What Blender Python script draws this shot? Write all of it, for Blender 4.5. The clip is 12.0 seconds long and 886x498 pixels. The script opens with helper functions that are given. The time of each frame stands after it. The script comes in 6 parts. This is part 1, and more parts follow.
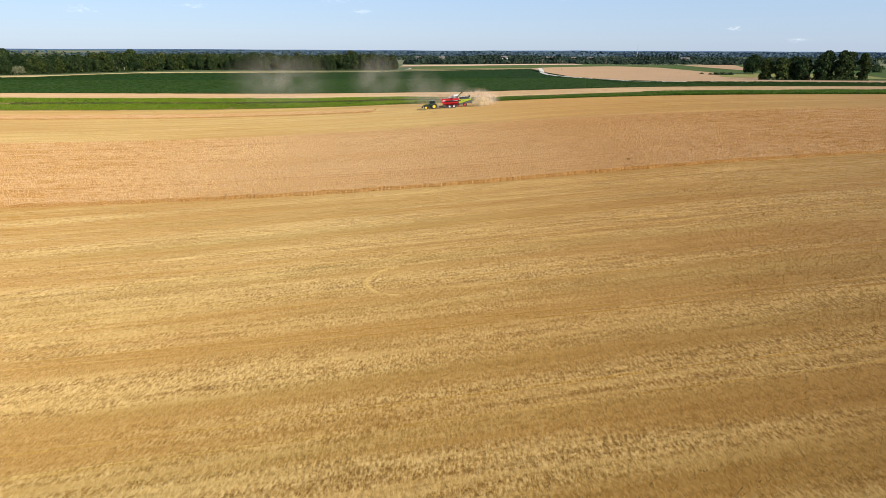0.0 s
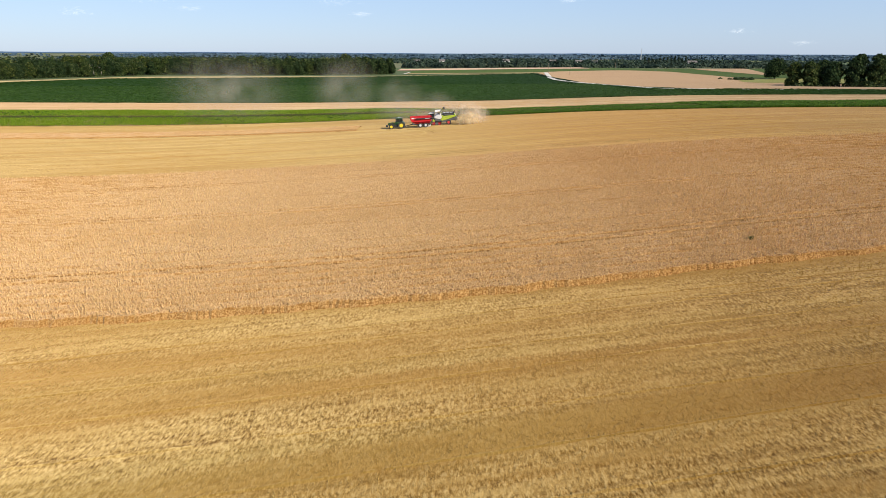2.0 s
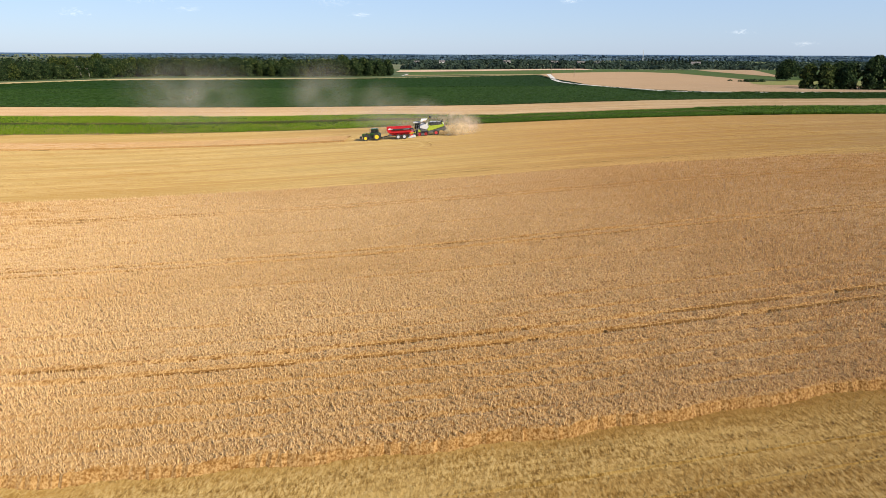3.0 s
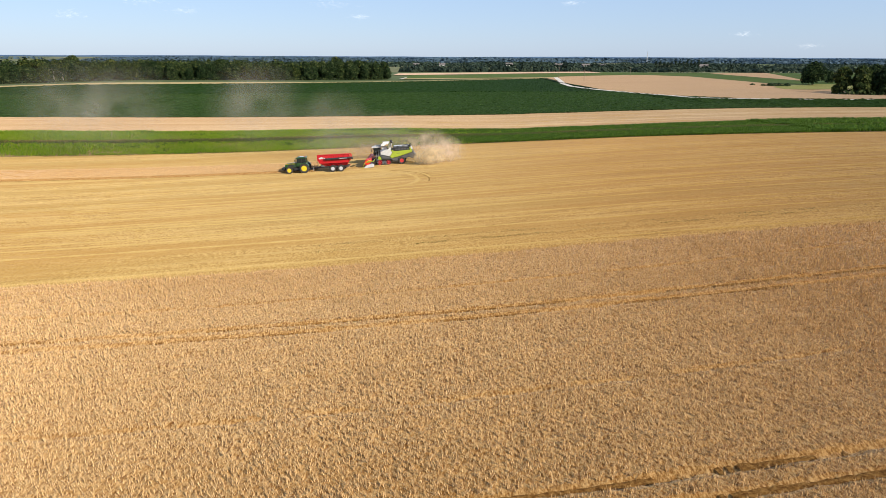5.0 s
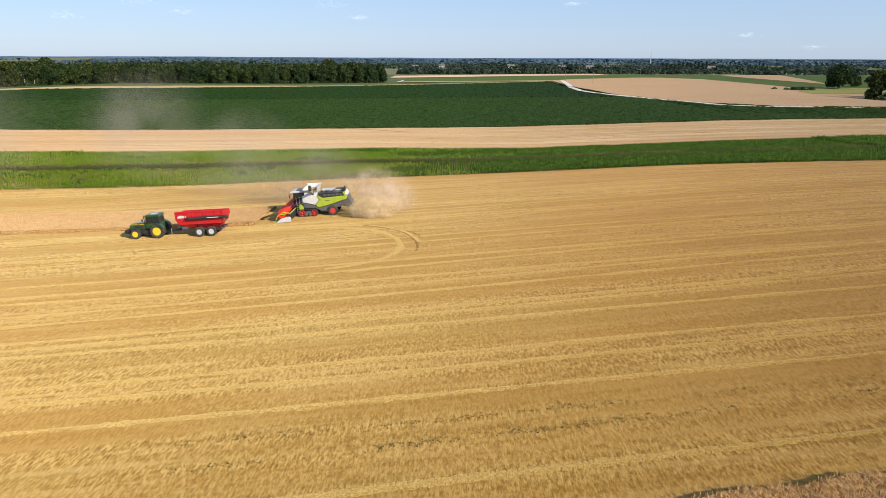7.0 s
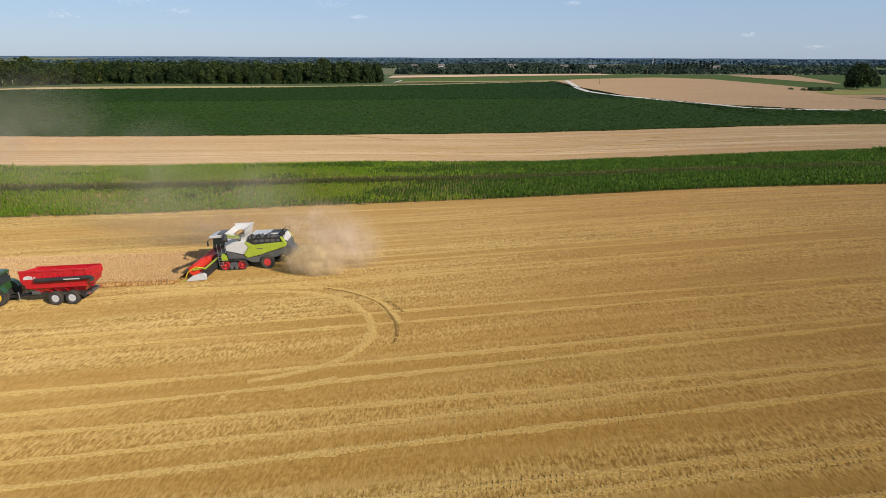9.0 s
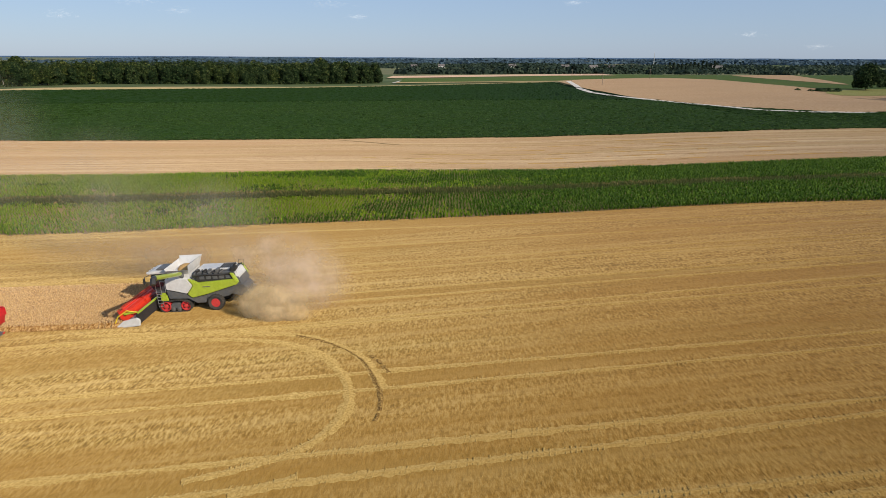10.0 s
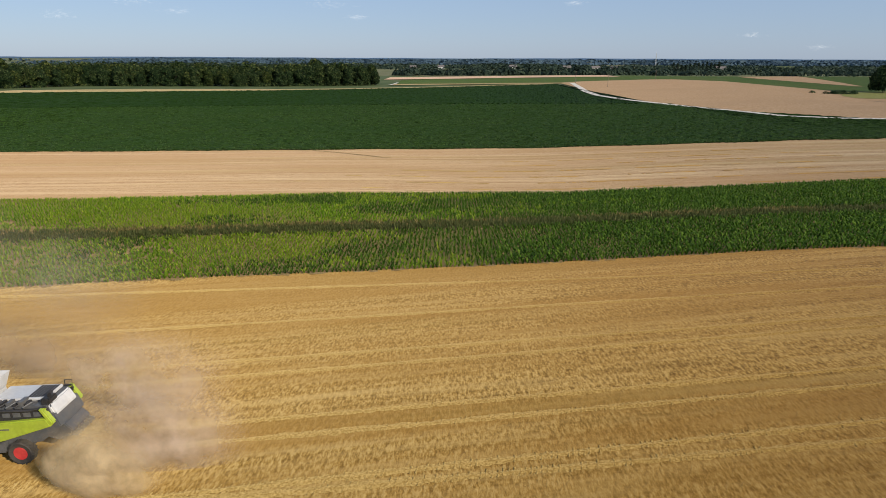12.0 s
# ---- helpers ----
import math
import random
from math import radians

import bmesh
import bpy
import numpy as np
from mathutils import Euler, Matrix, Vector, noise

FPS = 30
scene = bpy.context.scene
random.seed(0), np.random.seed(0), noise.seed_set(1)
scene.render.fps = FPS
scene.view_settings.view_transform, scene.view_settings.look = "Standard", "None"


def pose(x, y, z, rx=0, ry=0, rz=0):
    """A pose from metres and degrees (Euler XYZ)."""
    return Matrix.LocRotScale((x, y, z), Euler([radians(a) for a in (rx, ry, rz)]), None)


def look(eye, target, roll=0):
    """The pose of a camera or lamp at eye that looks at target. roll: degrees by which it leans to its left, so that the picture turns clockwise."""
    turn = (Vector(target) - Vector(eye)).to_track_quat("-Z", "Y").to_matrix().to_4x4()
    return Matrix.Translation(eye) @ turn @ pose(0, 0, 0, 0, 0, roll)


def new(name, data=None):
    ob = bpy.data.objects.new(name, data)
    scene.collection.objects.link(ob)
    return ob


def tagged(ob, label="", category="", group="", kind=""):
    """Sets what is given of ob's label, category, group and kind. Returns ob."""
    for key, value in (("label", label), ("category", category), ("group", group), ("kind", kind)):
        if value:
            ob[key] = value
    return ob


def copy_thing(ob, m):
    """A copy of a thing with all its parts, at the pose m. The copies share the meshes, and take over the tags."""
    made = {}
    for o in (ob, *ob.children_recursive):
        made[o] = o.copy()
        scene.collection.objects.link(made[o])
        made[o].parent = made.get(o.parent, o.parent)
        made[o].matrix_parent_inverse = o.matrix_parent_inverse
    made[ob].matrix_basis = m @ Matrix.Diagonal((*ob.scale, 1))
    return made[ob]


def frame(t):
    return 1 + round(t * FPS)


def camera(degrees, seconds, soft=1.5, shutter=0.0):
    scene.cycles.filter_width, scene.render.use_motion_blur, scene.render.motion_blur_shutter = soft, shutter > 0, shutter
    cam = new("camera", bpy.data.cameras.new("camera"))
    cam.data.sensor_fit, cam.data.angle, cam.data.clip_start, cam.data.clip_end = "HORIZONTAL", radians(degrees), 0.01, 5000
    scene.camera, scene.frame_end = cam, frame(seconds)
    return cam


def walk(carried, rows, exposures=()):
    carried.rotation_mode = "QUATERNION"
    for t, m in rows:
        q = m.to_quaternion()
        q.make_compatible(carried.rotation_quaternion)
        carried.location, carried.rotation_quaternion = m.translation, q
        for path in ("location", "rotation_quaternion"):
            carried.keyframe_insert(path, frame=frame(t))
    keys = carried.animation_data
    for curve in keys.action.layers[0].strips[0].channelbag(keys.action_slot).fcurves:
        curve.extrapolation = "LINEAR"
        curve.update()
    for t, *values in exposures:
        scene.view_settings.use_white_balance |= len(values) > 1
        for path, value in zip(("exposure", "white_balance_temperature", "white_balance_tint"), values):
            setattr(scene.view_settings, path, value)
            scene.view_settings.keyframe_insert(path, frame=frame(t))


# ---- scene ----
# ---- camera and its walk ----
cam = camera(69.4, 12.0, soft=0.8, shutter=0.0)
# seconds, x, y, height, pitch of the flight
FLIGHT = [
    (0.0, -0.35, -0.1, 21.16, -17.38), (0.5, -0.65, 11.9, 21.23, -17.28), (1.0, -0.85, 23.85, 21.32, -17.22),
    (1.5, -0.9, 35.8, 21.43, -17.19), (2.0, -0.88, 47.5, 21.47, -17.15), (2.5, -0.88, 59.1, 21.5, -17.11),
    (3.0, -0.95, 70.5, 21.48, -17.07), (5.0, -1.95, 115.4, 21.08, -16.87), (5.5, -1.95, 126.15, 21.05, -16.86),
    (6.0, -1.88, 136.8, 21.15, -16.84), (6.5, -1.8, 146.9, 21.4, -16.81), (7.0, -1.78, 155.8, 21.55, -16.78),
    (8.0, -1.62, 170.6, 21.1, -16.78), (9.0, -1.45, 182.45, 20.86, -16.79), (9.5, -1.35, 187.9, 20.86, -16.8),
    (10.0, -1.23, 193.3, 20.95, -16.8), (10.5, -1.06, 198.75, 21.07, -16.78), (11.0, -0.93, 204.1, 21.15, -16.77),
    (11.5, -0.8, 209.45, 21.2, -16.76), (12.0, -0.68, 214.7, 21.22, -16.75)]
walk(cam, [(t, pose(x, y, z, 90 + p, 0, 0.57) @ pose(0, 0, 0, 0, 0, 0.22)) for t, x, y, z, p in FLIGHT],
     exposures=[(0.0, 0.27), (6.8, 0.27), (9.2, -0.1), (12.0, -0.16)])

# ---- world, sun ----
SUN_EL, SUN_AZ = 28.0, 130.5      # height; bearing clockwise from +y
world = bpy.data.worlds.new("world")
scene.world = world
world.use_nodes = True
wn = world.node_tree
sky = wn.nodes.new("ShaderNodeTexSky")
sky.sky_type, sky.sun_disc = "NISHITA", False
sky.sun_elevation, sky.sun_rotation = radians(SUN_EL), radians(SUN_AZ)
sky.air_density, sky.dust_density, sky.ozone_density, sky.altitude = 1.0, 0.35, 3.0, 300
back = wn.nodes["Background"]
back.inputs["Strength"].default_value = 0.09
clear = wn.nodes.new("ShaderNodeMix")     # clear northern air: bluer than the model's haze
clear.data_type, clear.blend_type = "RGBA", "MULTIPLY"
clear.inputs[0].default_value = 1.0
clear.inputs[7].default_value = (0.90, 0.96, 1.16, 1)
wn.links.new(sky.outputs[0], clear.inputs[6])
haze = wn.nodes.new("ShaderNodeMix")      # even summer haze low over the land
haze.data_type = "RGBA"
haze.inputs[0].default_value = 0.55
haze.inputs[7].default_value = (5.0, 6.55, 9.1, 1)
wn.links.new(clear.outputs[2], haze.inputs[6])
wn.links.new(haze.outputs[2], back.inputs["Color"])
sun_way = Vector((math.sin(radians(SUN_AZ)) * math.cos(radians(SUN_EL)), math.cos(radians(SUN_AZ)) * math.cos(radians(SUN_EL)), math.sin(radians(SUN_EL))))
sun = new("sun", bpy.data.lights.new("sun", "SUN"))
sun.data.energy, sun.data.angle, sun.data.color = 4.7, radians(0.6), (1.0, 0.90, 0.75)
sun.matrix_world = look(sun_way * 300, (0, 0, 0))


# ---- shape of the land ----
def smooth(a, b, v):
    k = np.clip((np.asarray(v, float) - a) / (b - a), 0, 1)
    return k * k * (3 - 2 * k)


def steps(v, at, values):
    out = np.full(np.shape(v), float(values[0]))
    for a, b, p, q in zip(at[:-1], at[1:], values[:-1], values[1:]):
        out = out + (q - p) * smooth(a, b, v)
    return out


def land(x, y):
    """Height of the ground: a field that leans down to the west, flat country beyond it."""
    x, y = np.asarray(x, float), np.asarray(y, float)
    k = steps(y, (230, 320, 420, 600), (1, 0.68, 0.6, 0.15))
    s = steps(y, (255, 340), (0, 35))
    base = steps(y, (235, 300, 340, 400, 480, 720, 900, 1500, 3600, 4700), (0, -1.0, -2.0, -2.7, -2.5, -2.0, -1.8, -4, -4, 3))
    dip = smooth(190, 300, x) * (smooth(470, 590, y) - 0.6 * smooth(630, 740, y))
    swell = 2.0 * smooth(262, 318, y) * (1 - smooth(345, 420, y)) * (1 - smooth(-35, 25, x))
    return base + k * 5.4 * np.tanh((x - s) * 0.0597 / 5.4) - 4.6 * dip + swell


def level(x, y):
    return float(land(x, y))


def hashed(i, j, seed):
    n = (i.astype(np.int64) * 374761393 + j.astype(np.int64) * 668265263 + seed * 1442695041) & 0xFFFFFFFF
    n = ((n ^ (n >> 13)) * 1274126177) & 0xFFFFFFFF
    return ((n ^ (n >> 16)) & 0xFFFF) / 65535.0


def lumps(x, y, size, seed=0):
    """Smooth random values 0 to 1 with lumps of that size."""
    x, y = np.asarray(x, float) / size, np.asarray(y, float) / size
    i, j = np.floor(x), np.floor(y)
    u, v = x - i, y - j
    u, v = u * u * (3 - 2 * u), v * v * (3 - 2 * v)
    a, b = hashed(i, j, seed), hashed(i + 1, j, seed)
    c, d = hashed(i, j + 1, seed), hashed(i + 1, j + 1, seed)
    return (a * (1 - u) + b * u) * (1 - v) + (c * (1 - u) + d * u) * v


# ---- materials ----
def nodes_of(name, rough=0.8, metal=0.0, spec=0.3):
    m = bpy.data.materials.new(name)
    m.use_nodes = True
    b = m.node_tree.nodes["Principled BSDF"]
    b.inputs["Roughness"].default_value, b.inputs["Metallic"].default_value = rough, metal
    b.inputs["Specular IOR Level"].default_value = spec
    return m, m.node_tree, b


def link(t, a, b):
    t.links.new(a, b)


def noise_node(t, scale, stretch=(1, 1, 1), turn=0.0, detail=3.0, rough=0.55):
    co = t.nodes.new("ShaderNodeTexCoord")
    tn = t.nodes.new("ShaderNodeMapping")
    tn.inputs["Rotation"].default_value = (0, 0, turn)
    mp = t.nodes.new("ShaderNodeMapping")
    mp.inputs["Scale"].default_value = stretch
    link(t, tn.outputs[0], mp.inputs["Vector"])
    no = t.nodes.new("ShaderNodeTexNoise")
    no.inputs["Scale"].default_value, no.inputs["Detail"].default_value, no.inputs["Roughness"].default_value = scale, detail, rough
    link(t, co.outputs["Object"], tn.inputs["Vector"])
    link(t, mp.outputs[0], no.inputs["Vector"])
    return no


def ramp(t, fac, stops):
    r = t.nodes.new("ShaderNodeValToRGB")
    while len(r.color_ramp.elements) < len(stops):
        r.color_ramp.elements.new(0.5)
    for e, (p, c) in zip(r.color_ramp.elements, stops):
        e.position, e.color = p, (*c, 1)
    link(t, fac, r.inputs["Fac"])
    return r.outputs["Color"]


def mixed(t, fac, a, b, how="MIX"):
    m = t.nodes.new("ShaderNodeMix")
    m.data_type, m.blend_type = "RGBA", how
    for value, socket in ((fac, m.inputs[0]), (a, m.inputs[6]), (b, m.inputs[7])):
        if isinstance(value, (int, float)):
            socket.default_value = value
        elif isinstance(value, tuple):
            socket.default_value = (*value, 1)
        else:
            link(t, value, socket)
    return m.outputs[2]


def bumped(t, b, height, strength, distance):
    n = t.nodes.new("ShaderNodeBump")
    n.inputs["Strength"].default_value, n.inputs["Distance"].default_value = strength, distance
    link(t, height, n.inputs["Height"])
    link(t, n.outputs[0], b.inputs["Normal"])


def field_material(name, dark, mid, light, patch, stripe=(0, 0, 0), rows=0.35, turn=0.085, grain=5.0, bump=0.6, deep=0.05, row_size=0.9, band=0.0, stretch=(1, 1, 1), sheen=0.0, clumps=0.0, east_shade=0.0):
    """Straw, crop or leaf cover: grain, long rows along the field, wide patches, streaks of another tone."""
    m, t, b = nodes_of(name, 0.85, 0, 0.05)
    b.inputs["Diffuse Roughness"].default_value = 1.0
    b.inputs["Sheen Weight"].default_value, b.inputs["Sheen Roughness"].default_value = sheen, 0.4
    b.inputs["Sheen Tint"].default_value = (1.0, 0.88, 0.72, 1)
    fine = noise_node(t, grain, stretch, 0, 6, 0.68)
    colour = ramp(t, fine.outputs["Fac"], [(0.39, dark), (0.5, mid), (0.61, light)])
    if clumps:
        tuft = noise_node(t, 0.8, (0.6, 1, 1), -turn, 5, 0.7)
        colour = mixed(t, ramp(t, tuft.outputs["Fac"], [(0.5, (0, 0, 0)), (0.7, (clumps,) * 3)]), colour, light)
        colour = mixed(t, ramp(t, tuft.outputs["Fac"], [(0.3, (clumps,) * 3), (0.46, (0, 0, 0))]), colour, dark)
    for size, share in ((row_size, rows), (row_size * 2.3, rows * 0.6)) if rows else ():
        row = noise_node(t, size, (0.008, 1, 1), -turn, 3, 0.6)
        colour = mixed(t, ramp(t, row.outputs["Fac"], [(0.5, (0, 0, 0)), (0.66, (share, share, share))]), colour, stripe)
        colour = mixed(t, ramp(t, row.outputs["Fac"], [(0.34, (share * 0.6,) * 3), (0.45, (0, 0, 0))]), colour, dark)
    if band:
        broad = noise_node(t, 0.2, (0.01, 1, 1), -turn, 3, 0.55)
        colour = mixed(t, ramp(t, broad.outputs["Fac"], [(0.45, (0, 0, 0)), (0.6, (band, band, band))]), colour, patch)
        green = noise_node(t, 0.12, (0.03, 1, 1), -turn, 4, 0.6)
        colour = mixed(t, ramp(t, green.outputs["Fac"], [(0.5, (0, 0, 0)), (0.66, (band * 0.8,) * 3)]), colour, mixed(t, 0.6, colour, (0.27, 0.2, 0.05)))
    wide = noise_node(t, 0.035, (0.35, 1, 1), -turn, 4, 0.6)
    colour = mixed(t, ramp(t, wide.outputs["Fac"], [(0.42, (0, 0, 0)), (0.68, (0.55, 0.55, 0.55))]), colour, patch)
    if east_shade:
        # view-dependent shading put into the colour: darker, more orange towards the east
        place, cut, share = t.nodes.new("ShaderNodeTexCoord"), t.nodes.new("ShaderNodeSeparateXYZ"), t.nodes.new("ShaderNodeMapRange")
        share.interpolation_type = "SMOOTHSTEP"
        for k, v in (("From Min", -18.0), ("From Max", 42.0), ("To Min", 0.0), ("To Max", east_shade)):
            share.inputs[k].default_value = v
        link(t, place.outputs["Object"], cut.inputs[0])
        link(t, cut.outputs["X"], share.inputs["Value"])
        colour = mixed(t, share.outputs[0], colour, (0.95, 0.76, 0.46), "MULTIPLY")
    link(t, colour, b.inputs["Base Color"])
    bumped(t, b, fine.outputs["Fac"], bump, deep)
    return m


def plain_material(name, colour, rough=0.5, metal=0.0, vary=0.25, scale=6.0, bump=0.0, coat=0.0, spec=0.4, dust=0.0):
    """Paint, metal, rubber, cloth: slightly uneven in tone and gloss, dusty where dust is given."""
    m, t, b = nodes_of(name, rough, metal, spec)
    n = noise_node(t, scale, (1, 1, 1), 0, 6, 0.6)
    lo = tuple(c * (1 - vary) for c in colour)
    hi = tuple(min(1, c * (1 + vary)) for c in colour)
    col = ramp(t, n.outputs["Fac"], [(0.3, lo), (0.7, hi)])
    if dust:
        big = noise_node(t, 0.9, (1, 1, 1), 0, 5, 0.7)
        col = mixed(t, ramp(t, big.outputs["Fac"], [(0.35, (0, 0, 0)), (0.8, (dust, dust, dust))]), col, (0.42, 0.32, 0.2))
    link(t, col, b.inputs["Base Color"])
    link(t, ramp(t, n.outputs["Fac"], [(0.2, (rough * 0.8,) * 3), (0.8, (min(1, rough * 1.25),) * 3)]), b.inputs["Roughness"])
    b.inputs["Coat Weight"].default_value = coat
    if bump:
        bumped(t, b, n.outputs["Fac"], bump, 0.02)
    return m


def leaf_material(name, dark, light, yellow, trans=0.25, random_by_object=True, patches=None):
    """Leaves: a tone of its own for each clump, a shift for each plant, light shining through."""
    m, t, b = nodes_of(name, 0.65, 0, 0.1)
    geo = t.nodes.new("ShaderNodeNewGeometry")
    col = ramp(t, geo.outputs["Random Per Island"], [(0.0, dark), (0.75, light), (1.0, yellow)])
    if random_by_object:
        ob = t.nodes.new("ShaderNodeObjectInfo")
        tint = ramp(t, ob.outputs["Random"], [(0.0, (0.62, 0.72, 0.7)), (0.5, (1, 1, 1)), (1.0, (1.3, 1.12, 0.8))])
        col = mixed(t, 1.0, col, tint, "MULTIPLY")
    if patches:
        wide = noise_node(t, 0.045, (0.5, 1.2, 1), 0, 4, 0.6)
        col = mixed(t, ramp(t, wide.outputs["Fac"], [(0.42, (0, 0, 0)), (0.62, (0.45, 0.45, 0.45))]), col, patches)
    link(t, col, b.inputs["Base Color"])
    tr = t.nodes.new("ShaderNodeBsdfTranslucent")
    link(t, col, tr.inputs["Color"])
    mix = t.nodes.new("ShaderNodeMixShader")
    mix.inputs[0].default_value = trans
    link(t, b.outputs[0], mix.inputs[1])
    link(t, tr.outputs[0], mix.inputs[2])
    link(t, mix.outputs[0], t.nodes["Material Output"].inputs["Surface"])
    return m


STUBBLE = field_material("stubble", (0.16, 0.088, 0.018), (0.37, 0.226, 0.058), (0.55, 0.385, 0.14), (0.3, 0.165, 0.034), (0.53, 0.375, 0.145), rows=0.5, band=0.6, turn=0.11, stretch=(1, 0.35, 1), clumps=0.08, sheen=0.12, grain=5.5, bump=0.8, deep=0.06, east_shade=0.85)
STUBBLE_NEAR = field_material("brown_stubble", (0.13, 0.064, 0.013), (0.365, 0.228, 0.068), (0.58, 0.415, 0.172), (0.29, 0.152, 0.03), (0.52, 0.36, 0.13), rows=0.6, band=0.65, turn=0.165, stretch=(1, 0.4, 1), clumps=0.4, grain=5.5, sheen=0.12, bump=0.9, deep=0.07, east_shade=0.7)
STRAW_TUFT = field_material("straw_tufts", (0.36, 0.225, 0.065), (0.52, 0.355, 0.125), (0.66, 0.48, 0.2), (0.46, 0.285, 0.085), (0.6, 0.43, 0.17), rows=0.4, band=0.6, turn=0.12, bump=0.1, east_shade=0.85)
PRESSED_STRAW = field_material("pressed_straw", (0.28, 0.172, 0.044), (0.43, 0.287, 0.09), (0.56, 0.39, 0.14), (0.4, 0.265, 0.085), (0.54, 0.39, 0.155), rows=0.0, grain=7.0, bump=0.4, deep=0.04, sheen=0.1, east_shade=0.85)
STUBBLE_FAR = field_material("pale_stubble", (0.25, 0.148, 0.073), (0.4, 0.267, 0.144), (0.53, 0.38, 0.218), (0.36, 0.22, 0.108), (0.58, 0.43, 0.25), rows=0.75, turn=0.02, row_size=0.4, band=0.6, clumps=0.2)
WHEAT = field_material("ripe_wheat", (0.48, 0.29, 0.11), (0.69, 0.466, 0.228), (0.84, 0.63, 0.345), (0.6, 0.375, 0.15), (0.66, 0.43, 0.185), rows=0.2, grain=6.0, turn=0.12, bump=0.1, sheen=0.35, east_shade=0.4)
# shade between the stalks is put into this colour, darker than the ears
SHADED_STALKS = field_material("shaded_wheat_stalks", (0.16, 0.06, 0.01), (0.39, 0.22, 0.075), (0.6, 0.39, 0.165), (0.34, 0.17, 0.04), (0.41, 0.22, 0.06), rows=0.15, grain=7.0, turn=0.12, bump=1.0, deep=0.1, stretch=(1, 0.4, 1), clumps=0.0, sheen=0.28, east_shade=0.5)
# lane soil and the groove's shade, both put into one dark brown
WHEEL_LINE = field_material("shaded_wheel_lane", (0.09, 0.035, 0.008), (0.2, 0.095, 0.024), (0.33, 0.175, 0.05), (0.16, 0.075, 0.02), (0.24, 0.12, 0.035), rows=0.0, grain=5.0)
RUT = field_material("turned_soil_and_straw", (0.1, 0.052, 0.016), (0.25, 0.148, 0.045), (0.42, 0.27, 0.09), (0.16, 0.09, 0.026), (0.26, 0.15, 0.05), rows=0.0, grain=6.0)
TAN = field_material("tan_field", (0.29, 0.175, 0.088), (0.38, 0.245, 0.134), (0.45, 0.305, 0.175), (0.328, 0.211, 0.117), (0.406, 0.281, 0.168), rows=0.3, grain=0.8, turn=0.5)
SOIL = field_material("soil", (0.13, 0.088, 0.036), (0.2, 0.14, 0.06), (0.3, 0.215, 0.1), (0.24, 0.17, 0.08), (0.34, 0.25, 0.12), rows=0.2)
BEET = field_material("beet_leaves", (0.0055, 0.0125, 0.0028), (0.0145, 0.033, 0.0055), (0.042, 0.08, 0.015), (0.0145, 0.037, 0.0065), (0.024, 0.056, 0.0095), rows=0.25, turn=0.0, grain=1.6, bump=0.9, deep=0.2, clumps=0.3)
GRASS = field_material("meadow", (0.03, 0.058, 0.012), (0.055, 0.092, 0.02), (0.085, 0.12, 0.03), (0.1, 0.105, 0.03), (0.075, 0.1, 0.025), rows=0.3, grain=1.0)
GRASS_PALE = field_material("yellowed_grass", (0.14, 0.15, 0.045), (0.22, 0.21, 0.07), (0.3, 0.27, 0.1), (0.2, 0.2, 0.06), (0.26, 0.24, 0.08), rows=0.2, grain=1.0)
PINK = field_material("ripe_field", (0.42, 0.27, 0.18), (0.5, 0.34, 0.23), (0.56, 0.4, 0.28), (0.46, 0.3, 0.2), (0.54, 0.37, 0.25), rows=0.3, grain=0.6, turn=0.2)
DRY_GRASS = field_material("dry_grass", (0.22, 0.16, 0.075), (0.34, 0.25, 0.125), (0.46, 0.35, 0.19), (0.2, 0.18, 0.07), (0.44, 0.33, 0.17), rows=0.3, grain=1.2)
ROAD = plain_material("chalk_track", (0.66, 0.6, 0.5), 0.9, 0, 0.15, 0.8)


def country_material():
    """Far country: small fields of many tones, laid out in cells."""
    m, t, b = nodes_of("far_country", 0.9, 0, 0.1)
    co = t.nodes.new("ShaderNodeTexCoord")
    mp = t.nodes.new("ShaderNodeMapping")
    mp.inputs["Scale"].default_value = (0.0022, 0.0045, 0.0)
    mp.inputs["Rotation"].default_value = (0, 0, 0.25)
    vo = t.nodes.new("ShaderNodeTexVoronoi")
    vo.inputs["Scale"].default_value = 1.0
    link(t, co.outputs["Object"], mp.inputs["Vector"])
    link(t, mp.outputs[0], vo.inputs["Vector"])
    sep = t.nodes.new("ShaderNodeSeparateColor")
    link(t, vo.outputs["Color"], sep.inputs[0])
    col = ramp(t, sep.outputs[0], [(0.0, (0.05, 0.09, 0.03)), (0.3, (0.09, 0.13, 0.04)), (0.5, (0.2, 0.18, 0.09)), (0.62, (0.07, 0.11, 0.03)), (0.8, (0.28, 0.24, 0.14)), (1.0, (0.12, 0.14, 0.05))])
    n = noise_node(t, 0.05, (1, 1, 1), 0, 4)
    col = mixed(t, 0.35, col, ramp(t, n.outputs["Fac"], [(0.3, (0.05, 0.07, 0.03)), (0.7, (0.25, 0.24, 0.12))]))
    link(t, col, b.inputs["Base Color"])
    return m


